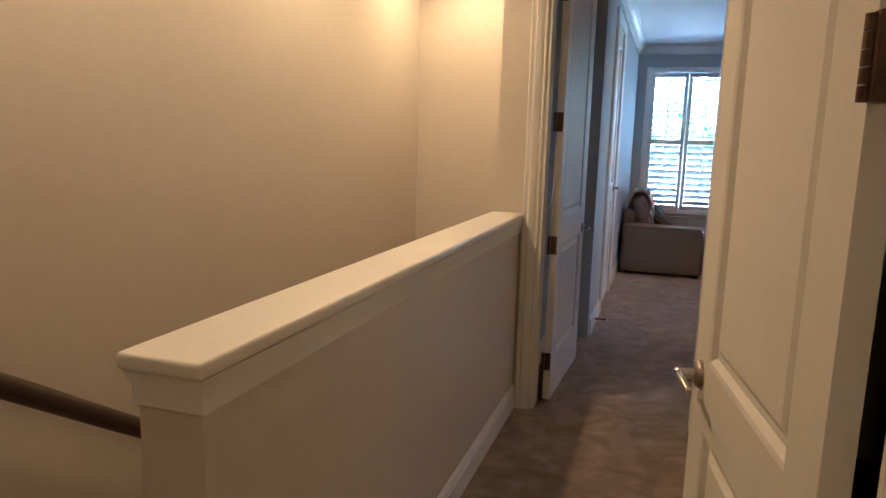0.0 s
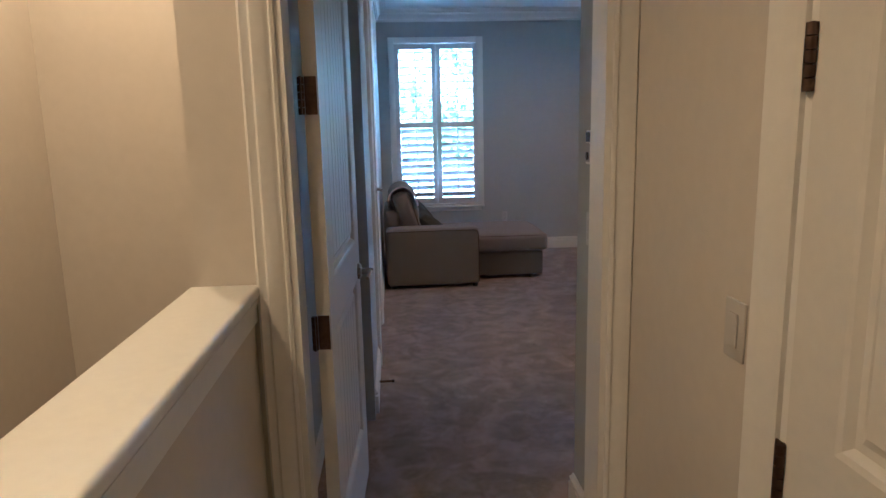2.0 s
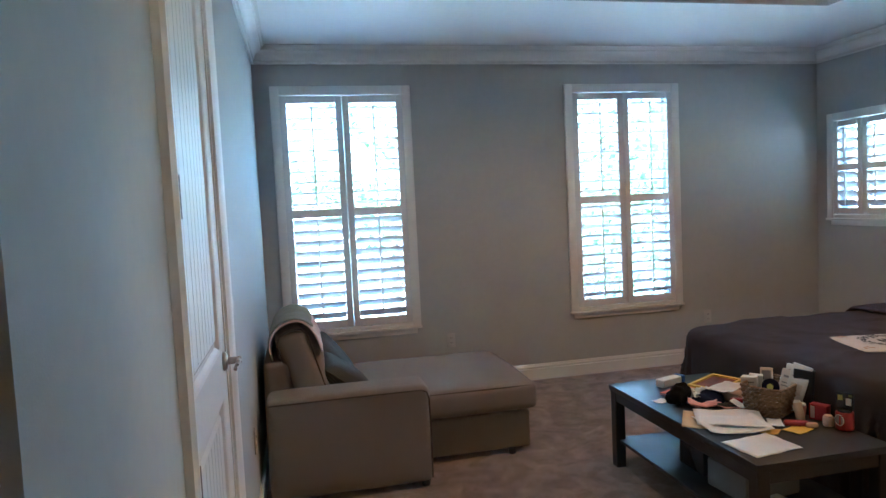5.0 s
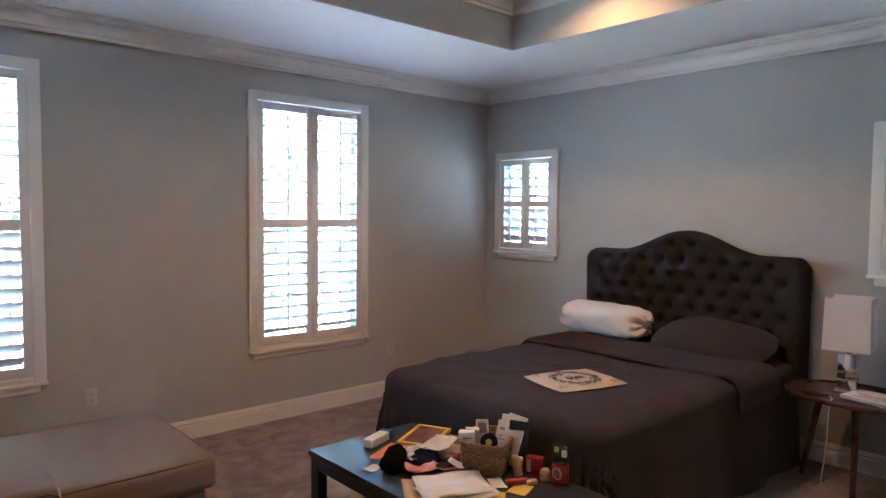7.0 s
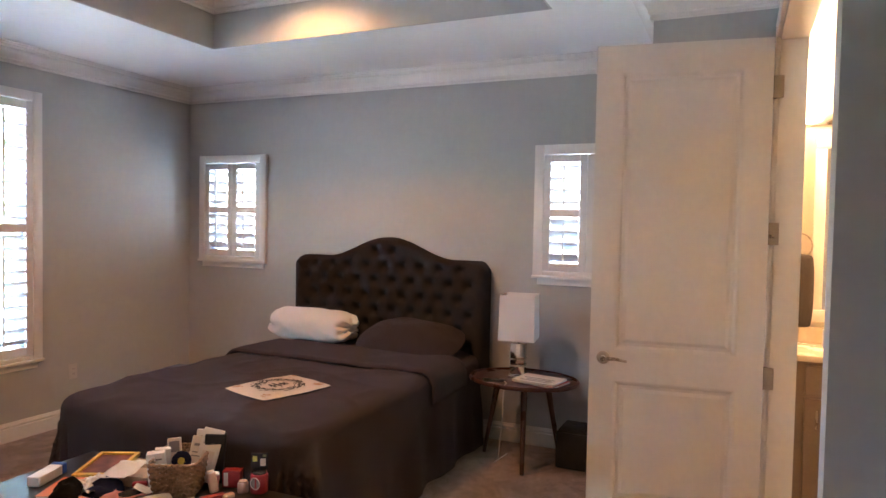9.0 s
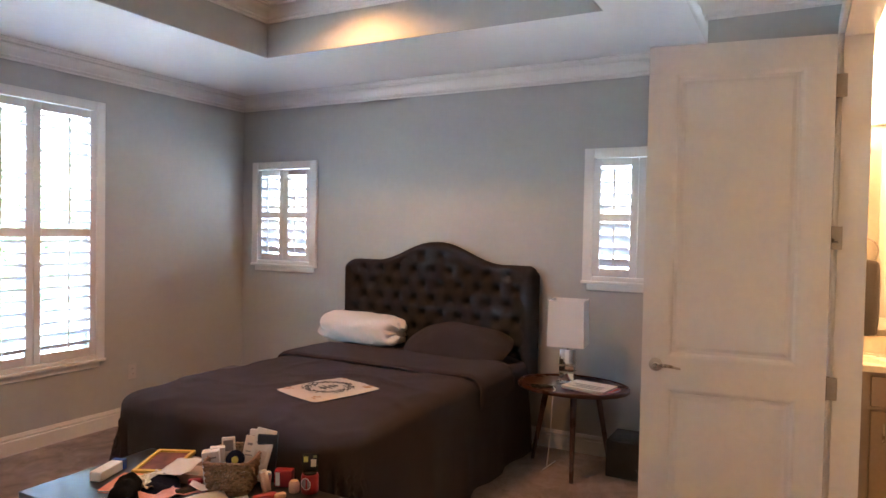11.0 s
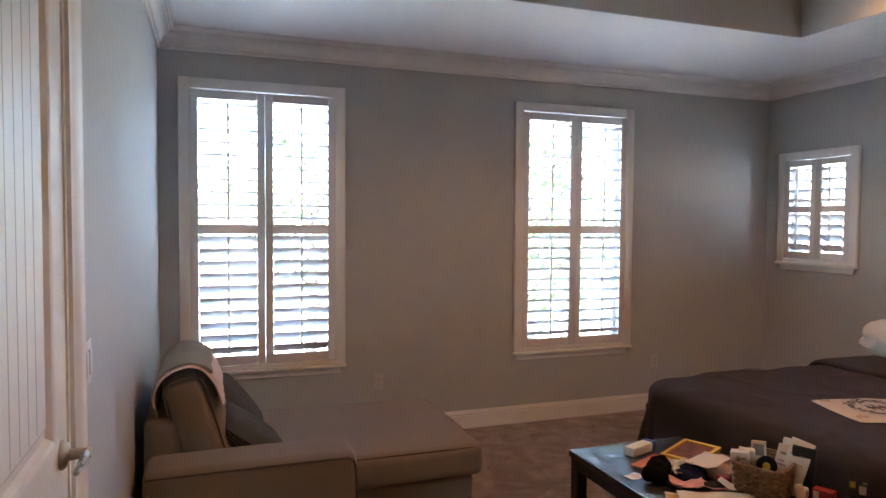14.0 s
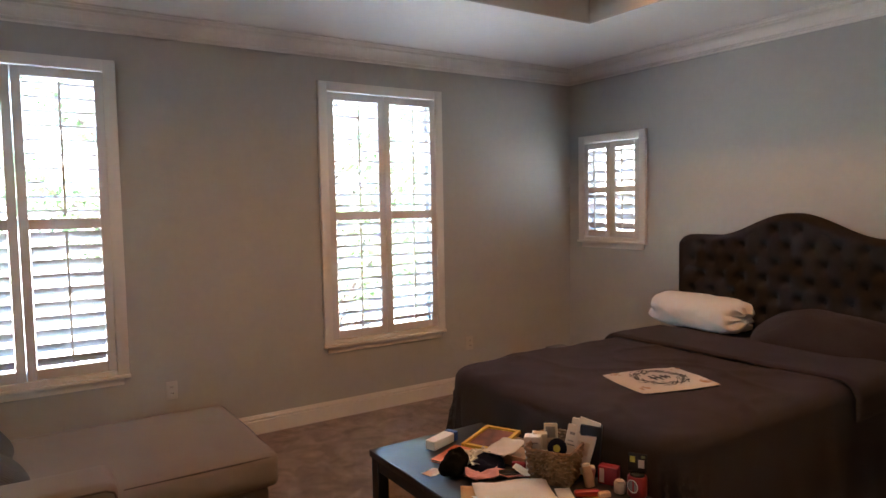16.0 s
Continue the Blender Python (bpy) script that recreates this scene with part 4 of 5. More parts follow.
def rolled_pillow(length, wide, tall, seed):
    """A pillow doubled over into a fat roll, its case gathered at one end."""
    bm = bmesh.new()
    nl, nr = 48, 40
    rings = []
    for i in range(nl + 1):
        u = 2 * i / nl - 1
        end = max(0.0, 1 - abs(u) ** 7) ** 0.5 if i not in (0, nl) else 0.0
        ring = []
        for k in range(nr):
            a = 2 * math.pi * k / nr
            c, d = math.cos(a), math.sin(a)
            q = (abs(c) ** 2.6 + abs(d) ** 2.6) ** (-1 / 2.6)
            size = 0.30 + 0.70 * end
            p = Vector((wide / 2 * c * q * size, u * length / 2, tall / 2 * d * q * size))
            f = noise.noise(Vector((c * 1.4 + seed, u * 2.0, d * 1.4))) * 0.012
            f += noise.noise(Vector((c * 3.2, u * 5.5 + seed, d * 3.2))) * 0.006 * (0.4 + abs(u))
            # the doubled edge and gathers towards the ends
            f -= 0.004 * math.exp(-((a - 3.9) / 0.10) ** 2)
            f += 0.005 * math.sin(a * 9 + seed) * max(0.0, abs(u) - 0.72) / 0.28
            ring.append(bm.verts.new(p * (1 + f / 0.12)))
        rings.append(ring)
    for p, q in zip(rings, rings[1:]):
        for k in range(nr):
            bm.faces.new((p[k], q[k], q[(k + 1) % nr], p[(k + 1) % nr]))
    bm.faces.new(rings[0])
    bm.faces.new(rings[-1][::-1])
    return bm


bm = rolled_pillow(0.75, 0.29, 0.225, 7)
bmesh.ops.transform(bm, matrix=pose(4.43, 9.765, BZ + 0.128, 0, -10, -5), verts=bm.verts)
single("bed_pillow", bm, WHITECLOTH, pose(0, 0, 0), "plump white cotton pillow folded in its case", "pillow")

# printed cushion cover lying on the bed
cover = thing("pillow_cover", pose(3.11, 9.048, BZ + 0.012, 0, 0, -16), "cream cushion cover printed with a dark wreath, lying flat", "cushion cover")
CREAM = woven_material("cream_linen", (0.60, 0.52, 0.43), 500, 0.10, 0.3)
INK = material("dark_print", (0.045, 0.04, 0.036), 0.8, spread=0.3, grain=120)
RUST = material("rust_print", (0.42, 0.22, 0.10), 0.8, spread=0.25, grain=90)
bm = cushion(bmesh.new(), 0.46, 0.38, 0.018, pose(0, 0, 0), 0.3, 24, 20, 5, 0.004, 10)
part("cloth", bm, CREAM, cover)
bm = bmesh.new()
rng = random.Random(4)
for i in range(250):
    a = rng.uniform(0, 2 * math.pi)
    r = rng.gauss(0.118, 0.014)
    l, w = rng.uniform(0.024, 0.042), rng.uniform(0.006, 0.010)
    t = a + math.pi / 2 + rng.uniform(-0.7, 0.7)
    c = Vector((r * math.cos(a), r * math.sin(a), 0.0135 + rng.uniform(0, 0.0006)))
    e, f = Vector((math.cos(t), math.sin(t), 0)), Vector((-math.sin(t), math.cos(t), 0))
    bm.faces.new([bm.verts.new(c + e * l * p + f * w * q) for p, q in ((-0.5, 0), (0, -0.5), (0.5, 0), (0, 0.5))])
tagged(part("wreath_print", bm, INK, cover, "dark printed wreath", False), kind="stuff")
bm = bmesh.new()
for x, w, h in ((-0.04, 0.012, 0.07), (-0.01, 0.010, 0.09), (0.022, 0.012, 0.06), (0.045, 0.008, 0.05)):
    box(bm, x - w / 2, x + w / 2, -h / 2, h / 2, 0.0125, 0.0142)
box(bm, -0.055, 0.055, -0.008, 0.004, 0.0125, 0.0140)
part("centre_print", bm, INK, cover, smooth=False)
bm = bmesh.new()
for sx in (-1, 1):
    for q in range(14):
        c = Vector((sx * rng.uniform(0.15, 0.20), rng.choice((-1, 1)) * rng.uniform(0.10, 0.16), 0.0105))
        bmesh.ops.create_circle(bm, cap_ends=True, segments=7, radius=rng.uniform(0.006, 0.012), matrix=Matrix.Translation(c))
tagged(part("corner_print", bm, RUST, cover, "rust corner print", False), kind="stuff")


# ---- nightstand corner ----
NX, NY, NZ = 4.42, 8.07, 0.555
ns = thing("nightstand", pose(NX, NY, 0), "oval dark walnut side table on three splayed legs", "side table")
bm = bmesh.new()
prof = [(0.94, -0.020), (0.985, -0.016), (1.0, -0.008), (1.0, 0.004), (0.985, 0.010), (0.965, 0.010), (0.955, 0.0), (0.95, 0.0)]
rings = [[bm.verts.new((0.29 * r * math.cos(2 * math.pi * k / 48), 0.37 * r * math.sin(2 * math.pi * k / 48), NZ + h)) for k in range(48)] for r, h in prof]
for q, w in zip(rings, rings[1:]):
    for k in range(48):
        bm.faces.new((q[k], q[(k + 1) % 48], w[(k + 1) % 48], w[k]))
bm.faces.new(rings[0][::-1])
bm.faces.new(rings[-1])
part("tabletop", bm, WALNUT, ns)
for a in (75, 195, 315):
    c, d = math.cos(radians(a)), math.sin(radians(a))
    part("leg", rod(bmesh.new(), (0.25 * c, 0.30 * d, 0.0), (0.14 * c, 0.19 * d, NZ - 0.018), 0.013, 0.022), WALNUT, ns)

LINEN = woven_material("white_lamp_shade", (0.74, 0.71, 0.66), 600, 0.05, 0.2)
lamp = thing("table_lamp", pose(4.46, 8.12, NZ, 0, 0, 8), "table lamp with a white square shade and mirrored base", "lamp")
part("foot", boxed(-0.062, 0.062, -0.062, 0.062, 0.0, 0.018, 0.003, 1), CHROME, lamp)
part("base", boxed(-0.048, 0.048, -0.048, 0.048, 0.018, 0.232, 0.004, 2), CHROME, lamp, "mirrored square column")
for z in (0.075, 0.120):
    part("band", boxed(-0.052, 0.052, -0.052, 0.052, z, z + 0.010, 0.002, 1), NICKEL, lamp)
part("neck", rod(bmesh.new(), (0, 0, 0.23), (0, 0, 0.30), 0.010), NICKEL, lamp)
bm = bmesh.new()
ring_at = lambda w, h: [bm.verts.new((sx * w, sy * w, h)) for sx, sy in ((-1, -1), (1, -1), (1, 1), (-1, 1))]
rr = [ring_at(0.120, 0.255), ring_at(0.114, 0.555), ring_at(0.110, 0.555), ring_at(0.116, 0.255)]
for q, w in zip(rr, rr[1:] + rr[:1]):
    for k in range(4):
        bm.faces.new((q[k], q[(k + 1) % 4], w[(k + 1) % 4], w[k]))
part("shade", bm, LINEN, lamp, "white fabric shade", False)
bm = rod(bmesh.new(), (-0.112, 0, 0.50), (0.112, 0, 0.50), 0.003, n=6)
rod(bm, (0, -0.112, 0.50), (0, 0.112, 0.50), 0.003, n=6)
rod(bm, (0, 0, 0.29), (0, 0, 0.50), 0.006, n=8)
part("harp", bm, NICKEL, lamp)

PAPER = material("white_paper", (0.72, 0.70, 0.66), 0.7, spread=0.05, grain=90)
PRINT = material("grey_print", (0.25, 0.24, 0.24), 0.7, spread=0.2)


def book(name, m, w, d, h, mat, label, category="book", bars=0):
    ob = thing(name, m, label, category)
    part("pages", boxed(-w / 2 + 0.003, w / 2 - 0.003, -d / 2 + 0.003, d / 2 - 0.003, 0.0015, h - 0.0015, 0.0005, 1), PAPER, ob, smooth=False)
    part("cover", boxed(-w / 2, w / 2, -d / 2, d / 2, h - 0.0015, h, 0.0005, 1), mat, ob, smooth=False)
    part("back_cover", boxed(-w / 2, w / 2, -d / 2, d / 2, 0, 0.0015, 0.0005, 1), mat, ob, smooth=False)
    for k in range(bars):
        part("print_bar", boxed(-w * 0.36, w * (0.36 - 0.1 * (k % 2)), d * (0.32 - k * 0.16) - 0.008, d * (0.32 - k * 0.16) + 0.008, h, h + 0.0006), PRINT, ob, smooth=False)
    return ob


REDP = material("red_cover", (0.45, 0.05, 0.05), 0.4, spread=0.1)
book("magazine", pose(4.36, 7.93, NZ + 0.001, 0, 0, 74), 0.30, 0.22, 0.014, REDP, "red-edged magazine lying on the side table", "magazine")
book("magazine", pose(4.35, 7.94, NZ + 0.0155, 0, 0, 80), 0.29, 0.22, 0.012, PAPER, "white magazine with grey print on top of the pile", "magazine", 3)
single("phone", boxed(-0.036, 0.036, -0.075, 0.075, 0, 0.009, 0.004, 2), DARKPLASTIC, pose(4.27, 8.22, NZ + 0.001, 0, 0, 30), "black mobile phone lying on the side table", "phone")
bm = piping(bmesh.new(), [(4.27, 8.15, NZ + 0.006), (4.22, 8.12, NZ + 0.004), (4.155, 8.11, NZ + 0.012), (4.13, 8.11, NZ - 0.05), (4.14, 8.12, 0.30), (4.20, 8.16, 0.06), (4.3, 8.22, 0.006), (4.5, 8.20, 0.005)], 0.003)
single("charging_cable", bm, PLASTIC, pose(0, 0, 0), "thin white charging cable hanging off the side table", "cable")
bm = boxed(4.40, 4.70, 7.42, 7.84, 0.002, 0.24, 0.012, 2)
single("storage_box", bm, DARKPLASTIC, pose(0, 0, 0), "black storage box on the carpet beside the side table", "box")


st = thing("stool", pose(3.66, 10.30, -0.03), "dark wooden stool on the far side of the bed", "stool")
part("seat", boxed(-0.075, 0.075, -0.11, 0.11, 0.540, 0.570, 0.008, 2), BLACKWOOD, st)
for x in (-0.058, 0.058):
    for y in (-0.09, 0.09):
        part("leg", boxed(x - 0.015, x + 0.015, y - 0.015, y + 0.015, 0.03, 0.540, 0.002, 1), BLACKWOOD, st)


# ---- coffee table with clutter ----
CX0, CX1, CY0, CY1, CZ = 1.748, 2.38, 8.33, 9.555, 0.46
table = thing("coffee_table", pose(0, 0, 0), "black-brown wooden coffee table with a lower shelf", "table")
part("tabletop", boxed(CX0, CX1, CY0, CY1, CZ - 0.030, CZ, 0.003, 2), BLACKWOOD, table)
for x in (CX0 + 0.008, CX1 - 0.064):
    for y in (CY0 + 0.008, CY1 - 0.064):
        part("leg", boxed(x, x + 0.056, y, y + 0.056, 0, CZ - 0.030, 0.003, 1), BLACKWOOD, table)
for x in (CX0 + 0.014, CX1 - 0.032):
    part("apron", boxed(x, x + 0.018, CY0 + 0.064, CY1 - 0.064, CZ - 0.085, CZ - 0.030), BLACKWOOD, table, smooth=False)
for y in (CY0 + 0.014, CY1 - 0.032):
    part("apron", boxed(CX0 + 0.064, CX1 - 0.064, y, y + 0.018, CZ - 0.085, CZ - 0.030), BLACKWOOD, table, smooth=False)
part("shelf", boxed(CX0 + 0.03, CX1 - 0.03, CY0 + 0.03, CY1 - 0.03, 0.140, 0.158, 0.002, 1), BLACKWOOD, table)

ORANGE = material("orange_paper", (0.62, 0.18, 0.06), 0.6, spread=0.08)
YELLOW = material("yellow_board", (0.70, 0.46, 0.06), 0.55, spread=0.08)
BROWNPIC = material("brown_picture", (0.17, 0.06, 0.03), 0.75, spread=0.6, grain=14, stain=9)
CARD = material("tan_cardboard", (0.50, 0.36, 0.23), 0.8, spread=0.12)
KRAFT = material("kraft_envelope", (0.58, 0.36, 0.15), 0.75, spread=0.08)
NAVY = woven_material("navy_cloth", (0.012, 0.016, 0.045), 500, 0.2, 0.4)
BLACKCLOTH = woven_material("black_nylon", (0.007, 0.007, 0.008), 700, 0.2, 0.3, 0.95)
for m in (BLACKCLOTH, NAVY):
    m.node_tree.nodes["Principled BSDF"].inputs["Sheen Weight"].default_value = 0.0
    m.node_tree.nodes["Principled BSDF"].inputs["Specular IOR Level"].default_value = 0.1
BLUE = material("blue_tape", (0.03, 0.10, 0.42), 0.4, spread=0.1)
RED = material("red_plastic", (0.30, 0.022, 0.03), 0.35, spread=0.1)
PINKP = material("pink_paper", (0.65, 0.30, 0.28), 0.6, spread=0.12)
WICKER = material("brown_wicker", (0.26, 0.17, 0.10), 0.7, spread=0.35, grain=70, stain=12, bump=0.5, bump_scale=150)
SKIN = material("beige_plastic", (0.60, 0.44, 0.33), 0.5, spread=0.08)
GREEN = material("green_label", (0.18, 0.19, 0.08), 0.5, spread=0.5, grain=40)


def sheet_of(name, x, y, w, d, turn, mat, label, z=0.0, curl=0.006, seed=0, category="paper", n=10):
    bm = bmesh.new()
    rows = [[bm.verts.new((w * (i / n - 0.5), d * (j / n - 0.5), curl * (0.5 + 0.5 * noise.noise(Vector((i * 0.35 + seed, j * 0.35, seed)))) + curl * 1.4 * abs(i / n - 0.5) ** 2 * 4 * (0.5 + 0.5 * math.sin(seed)))) for j in range(n + 1)] for i in range(n + 1)]
    for p, q in zip(rows, rows[1:]):
        for j in range(n):
            bm.faces.new((p[j], p[j + 1], q[j + 1], q[j]))
    low = min(v.co.z for v in bm.verts)
    for v in bm.verts:
        v.co.z -= low
    ob = single(name, bm, mat, pose(x, y, CZ + z + 0.0012, 0, 0, turn), label, category)
    return thicken(ob, 0.0012)


# white carton taped in blue at the far edge
cb = thing("carton", pose(2.05, 9.415, CZ + 0.001, 0, 0, 20), "small white carton with a blue end, on the coffee table", "box")
part("body", boxed(-0.090, 0.060, -0.028, 0.028, 0, 0.042, 0.004, 1), PAPER, cb)
part("end_band", boxed(0.060, 0.085, -0.030, 0.030, -0.0005, 0.044, 0.003, 1), BLUE, cb, "blue end band")

# picture in a yellow frame
pf = thing("framed_picture", pose(2.255, 9.31, CZ + 0.006, 0, 0, 26) @ pose(0, 0, 0, 0, -2, 0), "brown picture in a yellow frame lying on the table", "picture frame")
bm = bmesh.new()
for a in ((-0.13, 0.13, 0.072, 0.090), (-0.13, 0.13, -0.090, -0.072), (-0.13, -0.110, -0.072, 0.072), (0.110, 0.13, -0.072, 0.072)):
    box(bm, *a, 0.0, 0.018, 0.002, 1)
part("frame", bm, YELLOW, pf)
part("picture", boxed(-0.110, 0.110, -0.072, 0.072, 0.002, 0.009), BROWNPIC, pf, "dark brown print", False)
book("folder", pose(2.02, 9.245, CZ + 0.001, 0, 0, 24), 0.20, 0.15, 0.010, ORANGE, "bright orange paper folder", "folder")
ob = thing("cardboard_tray", pose(2.24, 9.085, CZ + 0.001, 0, 0, 16), "open tan cardboard tray with folded flaps", "box")
part("bottom", boxed(-0.10, 0.10, -0.085, 0.085, 0.0, 0.003), CARD, ob, smooth=False)
for a in ((-0.10, 0.10, 0.082, 0.085), (-0.10, 0.10, -0.085, -0.082), (-0.10, -0.097, -0.082, 0.082), (0.097, 0.10, -0.082, 0.082)):
    part("side", boxed(*a, 0.003, 0.042), CARD, ob, smooth=False)
bm = boxed(-0.10, 0.10, -0.001, 0.001, 0.0, 0.055)
bmesh.ops.transform(bm, matrix=pose(0, -0.085, 0.042, 62), verts=bm.verts)
part("flap", bm, CARD, ob, smooth=False)

# navy cap
cap = thing("baseball_cap", pose(2.055, 9.085, CZ + 0.001, 0, 0, 200), "navy blue fabric baseball cap", "cap")
bm = bmesh.new()
bmesh.ops.create_uvsphere(bm, u_segments=24, v_segments=14, radius=0.075)
for v in list(bm.verts):
    if v.co.z < -0.002:
        v.co.z = -0.002 if v.co.z > -0.02 else 0.0
    v.co.z = max(0.0, v.co.z) * 0.85
    v.co.x *= 1.12
    if v.co.z > 0.006:
        slump = 1 - 0.45 * math.exp(-((v.co.x - 0.02) / 0.035) ** 2)
        v.co.z = v.co.z * slump + noise.noise(v.co * 24) * 0.010
        v.co.z = max(0.004, v.co.z)
part("crown", bm, NAVY, cap)
bm = bmesh.new()
rings = [[bm.verts.new((0.065 + r * math.cos(a) * 0.085, r * math.sin(a) * 0.075, 0.016 - 0.012 * abs(math.sin(a)) + dz)) for a in [math.pi * (k / 12 - 0.5) for k in range(13)]] for r, dz in ((0.25, 0.0), (1.0, -0.004), (1.0, -0.001), (0.25, 0.004))]
for q, w in zip(rings, rings[1:] + rings[:1]):
    for k in range(12):
        bm.faces.new((q[k], q[k + 1], w[k + 1], w[k]))
part("brim", bm, NAVY, cap)

# black bag
bm = cushion(bmesh.new(), 0.12, 0.095, 0.085, pose(0, 0, 0.046), 0.5, seed=12, wrinkle=0.012, corner=3)
for v in bm.verts:
    v.co.z = max(0.001, v.co.z * (1 + 0.35 * v.co.x / 0.08))
single("black_pouch", bm, BLACKCLOTH, pose(1.90, 9.10, CZ, 0, 0, 30), "rounded black pouch standing on the table edge", "pouch")
sheet_of("paper_scrap", 1.835, 9.165, 0.075, 0.055, 15, PAPER, "small white paper scrap near the table edge", seed=3)
sheet_of("paper_sheet", 1.96, 8.79, 0.29, 0.22, -28, PAPER, "curled white paper sheets in a loose pile", 0.012, 0.02, 5)
sheet_of("paper_sheet", 1.93, 8.73, 0.28, 0.21, -12, PAPER, "white paper sheet under the loose pile", 0.005, 0.012, 8)
sheet_of("envelope", 1.92, 8.80, 0.32, 0.23, -34, KRAFT, "large kraft paper envelope under white papers", 0.0, 0.004, 2, "envelope")
sheet_of("paper_sheet", 1.90, 8.50, 0.24, 0.19, 8, PAPER, "white paper sheet flat on the table", 0.0, 0.008, 11)
sheet_of("pink_leaflet", 2.08, 8.955, 0.11, 0.075, -40, PINKP, "pink leaflet with a white edge", 0.006, 0.012, 6, "leaflet")
sheet_of("pink_leaflet", 1.985, 9.02, 0.14, 0.07, 10, PINKP, "pale pink folded leaflet beside the cap", 0.004, 0.016, 4, "leaflet")
sheet_of("yellow_card", 2.16, 8.60, 0.11, 0.08, 20, YELLOW, "yellow card lying flat on the table", 0.0, 0.003, 7, "card")
sheet_of("white_card", 2.13, 8.70, 0.10, 0.06, 60, PAPER, "white card lying on the table", 0.001, 0.004, 9, "card")
sheet_of("yellow_card", 2.03, 8.63, 0.10, 0.07, -50, YELLOW, "yellow card lying flat on the table", 0.001, 0.004, 13, "card")

# wicker basket and its contents
bk = thing("wicker_basket", pose(2.245, 8.86, CZ + 0.001, 0, 0, 28), "woven brown wicker basket filled with white packets", "basket")
bw, bd, bh = 0.132, 0.096, 0.135
part("bottom", boxed(-bw + 0.012, bw - 0.012, -bd + 0.012, bd - 0.012, 0.0, 0.008, 0.003, 1), WICKER, bk)
for r in range(11):
    z = 0.006 + r * (bh / 11)
    f = 0.86 + 0.14 * r / 10
    pts = []
    n = 56
    for k in range(n + 1):
        a = 2 * math.pi * k / n
        c, d = math.cos(a), math.sin(a)
        q = (abs(c) ** 8 + abs(d) ** 8) ** (-1 / 8)
        wob = 0.0035 * (1 if (k + r) % 2 else -1)
        pts.append((c * q * (bw * f + wob), d * q * (bd * f + wob), z + 0.0055))
    part("weave_strand", piping(bmesh.new(), pts, 0.0062, n=6), WICKER, bk)
for k in range(28):
    a = 2 * math.pi * (k + 0.5) / 28
    c, d = math.cos(a), math.sin(a)
    q = (abs(c) ** 8 + abs(d) ** 8) ** (-1 / 8)
    part("stake", rod(bmesh.new(), (c * q * bw * 0.86, d * q * bd * 0.86, 0.002), (c * q * bw, d * q * bd, bh + 0.004), 0.003, n=6), WICKER, bk)


def packet(x, y, z, w, d, h, m, mat, label, category="packet", bevel=0.006):
    return single("packet", boxed(-w / 2, w / 2, -d / 2, d / 2, 0, h, bevel, 2), mat, pose(x, y, z) @ m, label, category)


def printed(x, y, z, w, d, h, m, mat, label, category, patches):
    """A flat pack with coloured print on the face that looks along -y: patches are (x, z, width, height, material)."""
    ob = thing("packet", pose(x, y, z) @ m, label, category)
    part("body", boxed(-w / 2, w / 2, -d / 2, d / 2, 0, h, 0.003, 2), mat, ob)
    for px, pz, pw, ph, pm in patches:
        part("print", boxed(px - pw / 2, px + pw / 2, -d / 2 - 0.0007, -d / 2, pz - ph / 2, pz + ph / 2), pm, ob, smooth=False)
    return ob


TEAL = material("dark_teal_card", (0.008, 0.018, 0.032), 0.6, spread=0.1)
MAROON = material("maroon_box", (0.16, 0.02, 0.04), 0.5)
IVORY = material("ivory_card", (0.66, 0.60, 0.52), 0.6, spread=0.06)
LEMON = material("lemon_print", (0.60, 0.55, 0.10), 0.5, spread=0.2, grain=50)
printed(2.285, 8.80, CZ + 0.02, 0.085, 0.016, 0.215, pose(0, 0, 0, -12, 14, -58), PAPER, "tall white packet leaning out of the basket", "packet", ((0.0, 0.17, 0.06, 0.006, PRINT), (-0.005, 0.155, 0.05, 0.005, PRINT), (0.0, 0.10, 0.05, 0.05, IVORY)))
printed(2.262, 8.815, CZ + 0.02, 0.080, 0.012, 0.185, pose(0, 0, 0, -16, 10, -54), IVORY, "cream leaflet standing in the basket", "leaflet", ((0.0, 0.15, 0.055, 0.010, PRINT), (0.0, 0.12, 0.06, 0.005, PRINT), (0.0, 0.105, 0.06, 0.005, PRINT)))
printed(2.315, 8.825, CZ + 0.02, 0.075, 0.020, 0.20, pose(0, 0, 0, -6, 5, -60), PAPER, "white carton standing at the back of the basket", "carton", ((0.0, 0.165, 0.05, 0.020, MAROON),))
printed(2.255, 8.905, CZ + 0.02, 0.055, 0.016, 0.17, pose(0, 0, 0, -8, -3, -50), IVORY, "small cream packet with a dark picture", "packet", ((0.0, 0.135, 0.04, 0.045, PRINT),))
printed(2.185, 8.925, CZ + 0.02, 0.070, 0.050, 0.135, pose(0, 0, 0, 0, -5, -48), PAPER, "squat white carton standing in the basket", "carton", ((0.0, 0.11, 0.045, 0.006, PRINT),))
printed(2.215, 8.945, CZ + 0.02, 0.060, 0.030, 0.140, pose(0, 0, 0, 4, 3, -40), PAPER, "small white carton behind the squat one", "carton", ())
single("packet", boxed(-0.042, 0.042, -0.022, 0.022, 0, 0.205, 0.005, 2), TEAL, pose(2.345, 8.79, CZ + 0.001, 0, 4, -55), "dark teal box standing behind the basket", "box")
bm = lathe(bmesh.new(), [(0.036, 0), (0.038, 0.004), (0.038, 0.016), (0.032, 0.020)], 24, pose(0, 0, 0, 78))
lid = thing("jar_lid", pose(2.215, 8.83, CZ + 0.125, 0, 0, -52), "round navy lid with a yellow emblem in the basket", "lid")
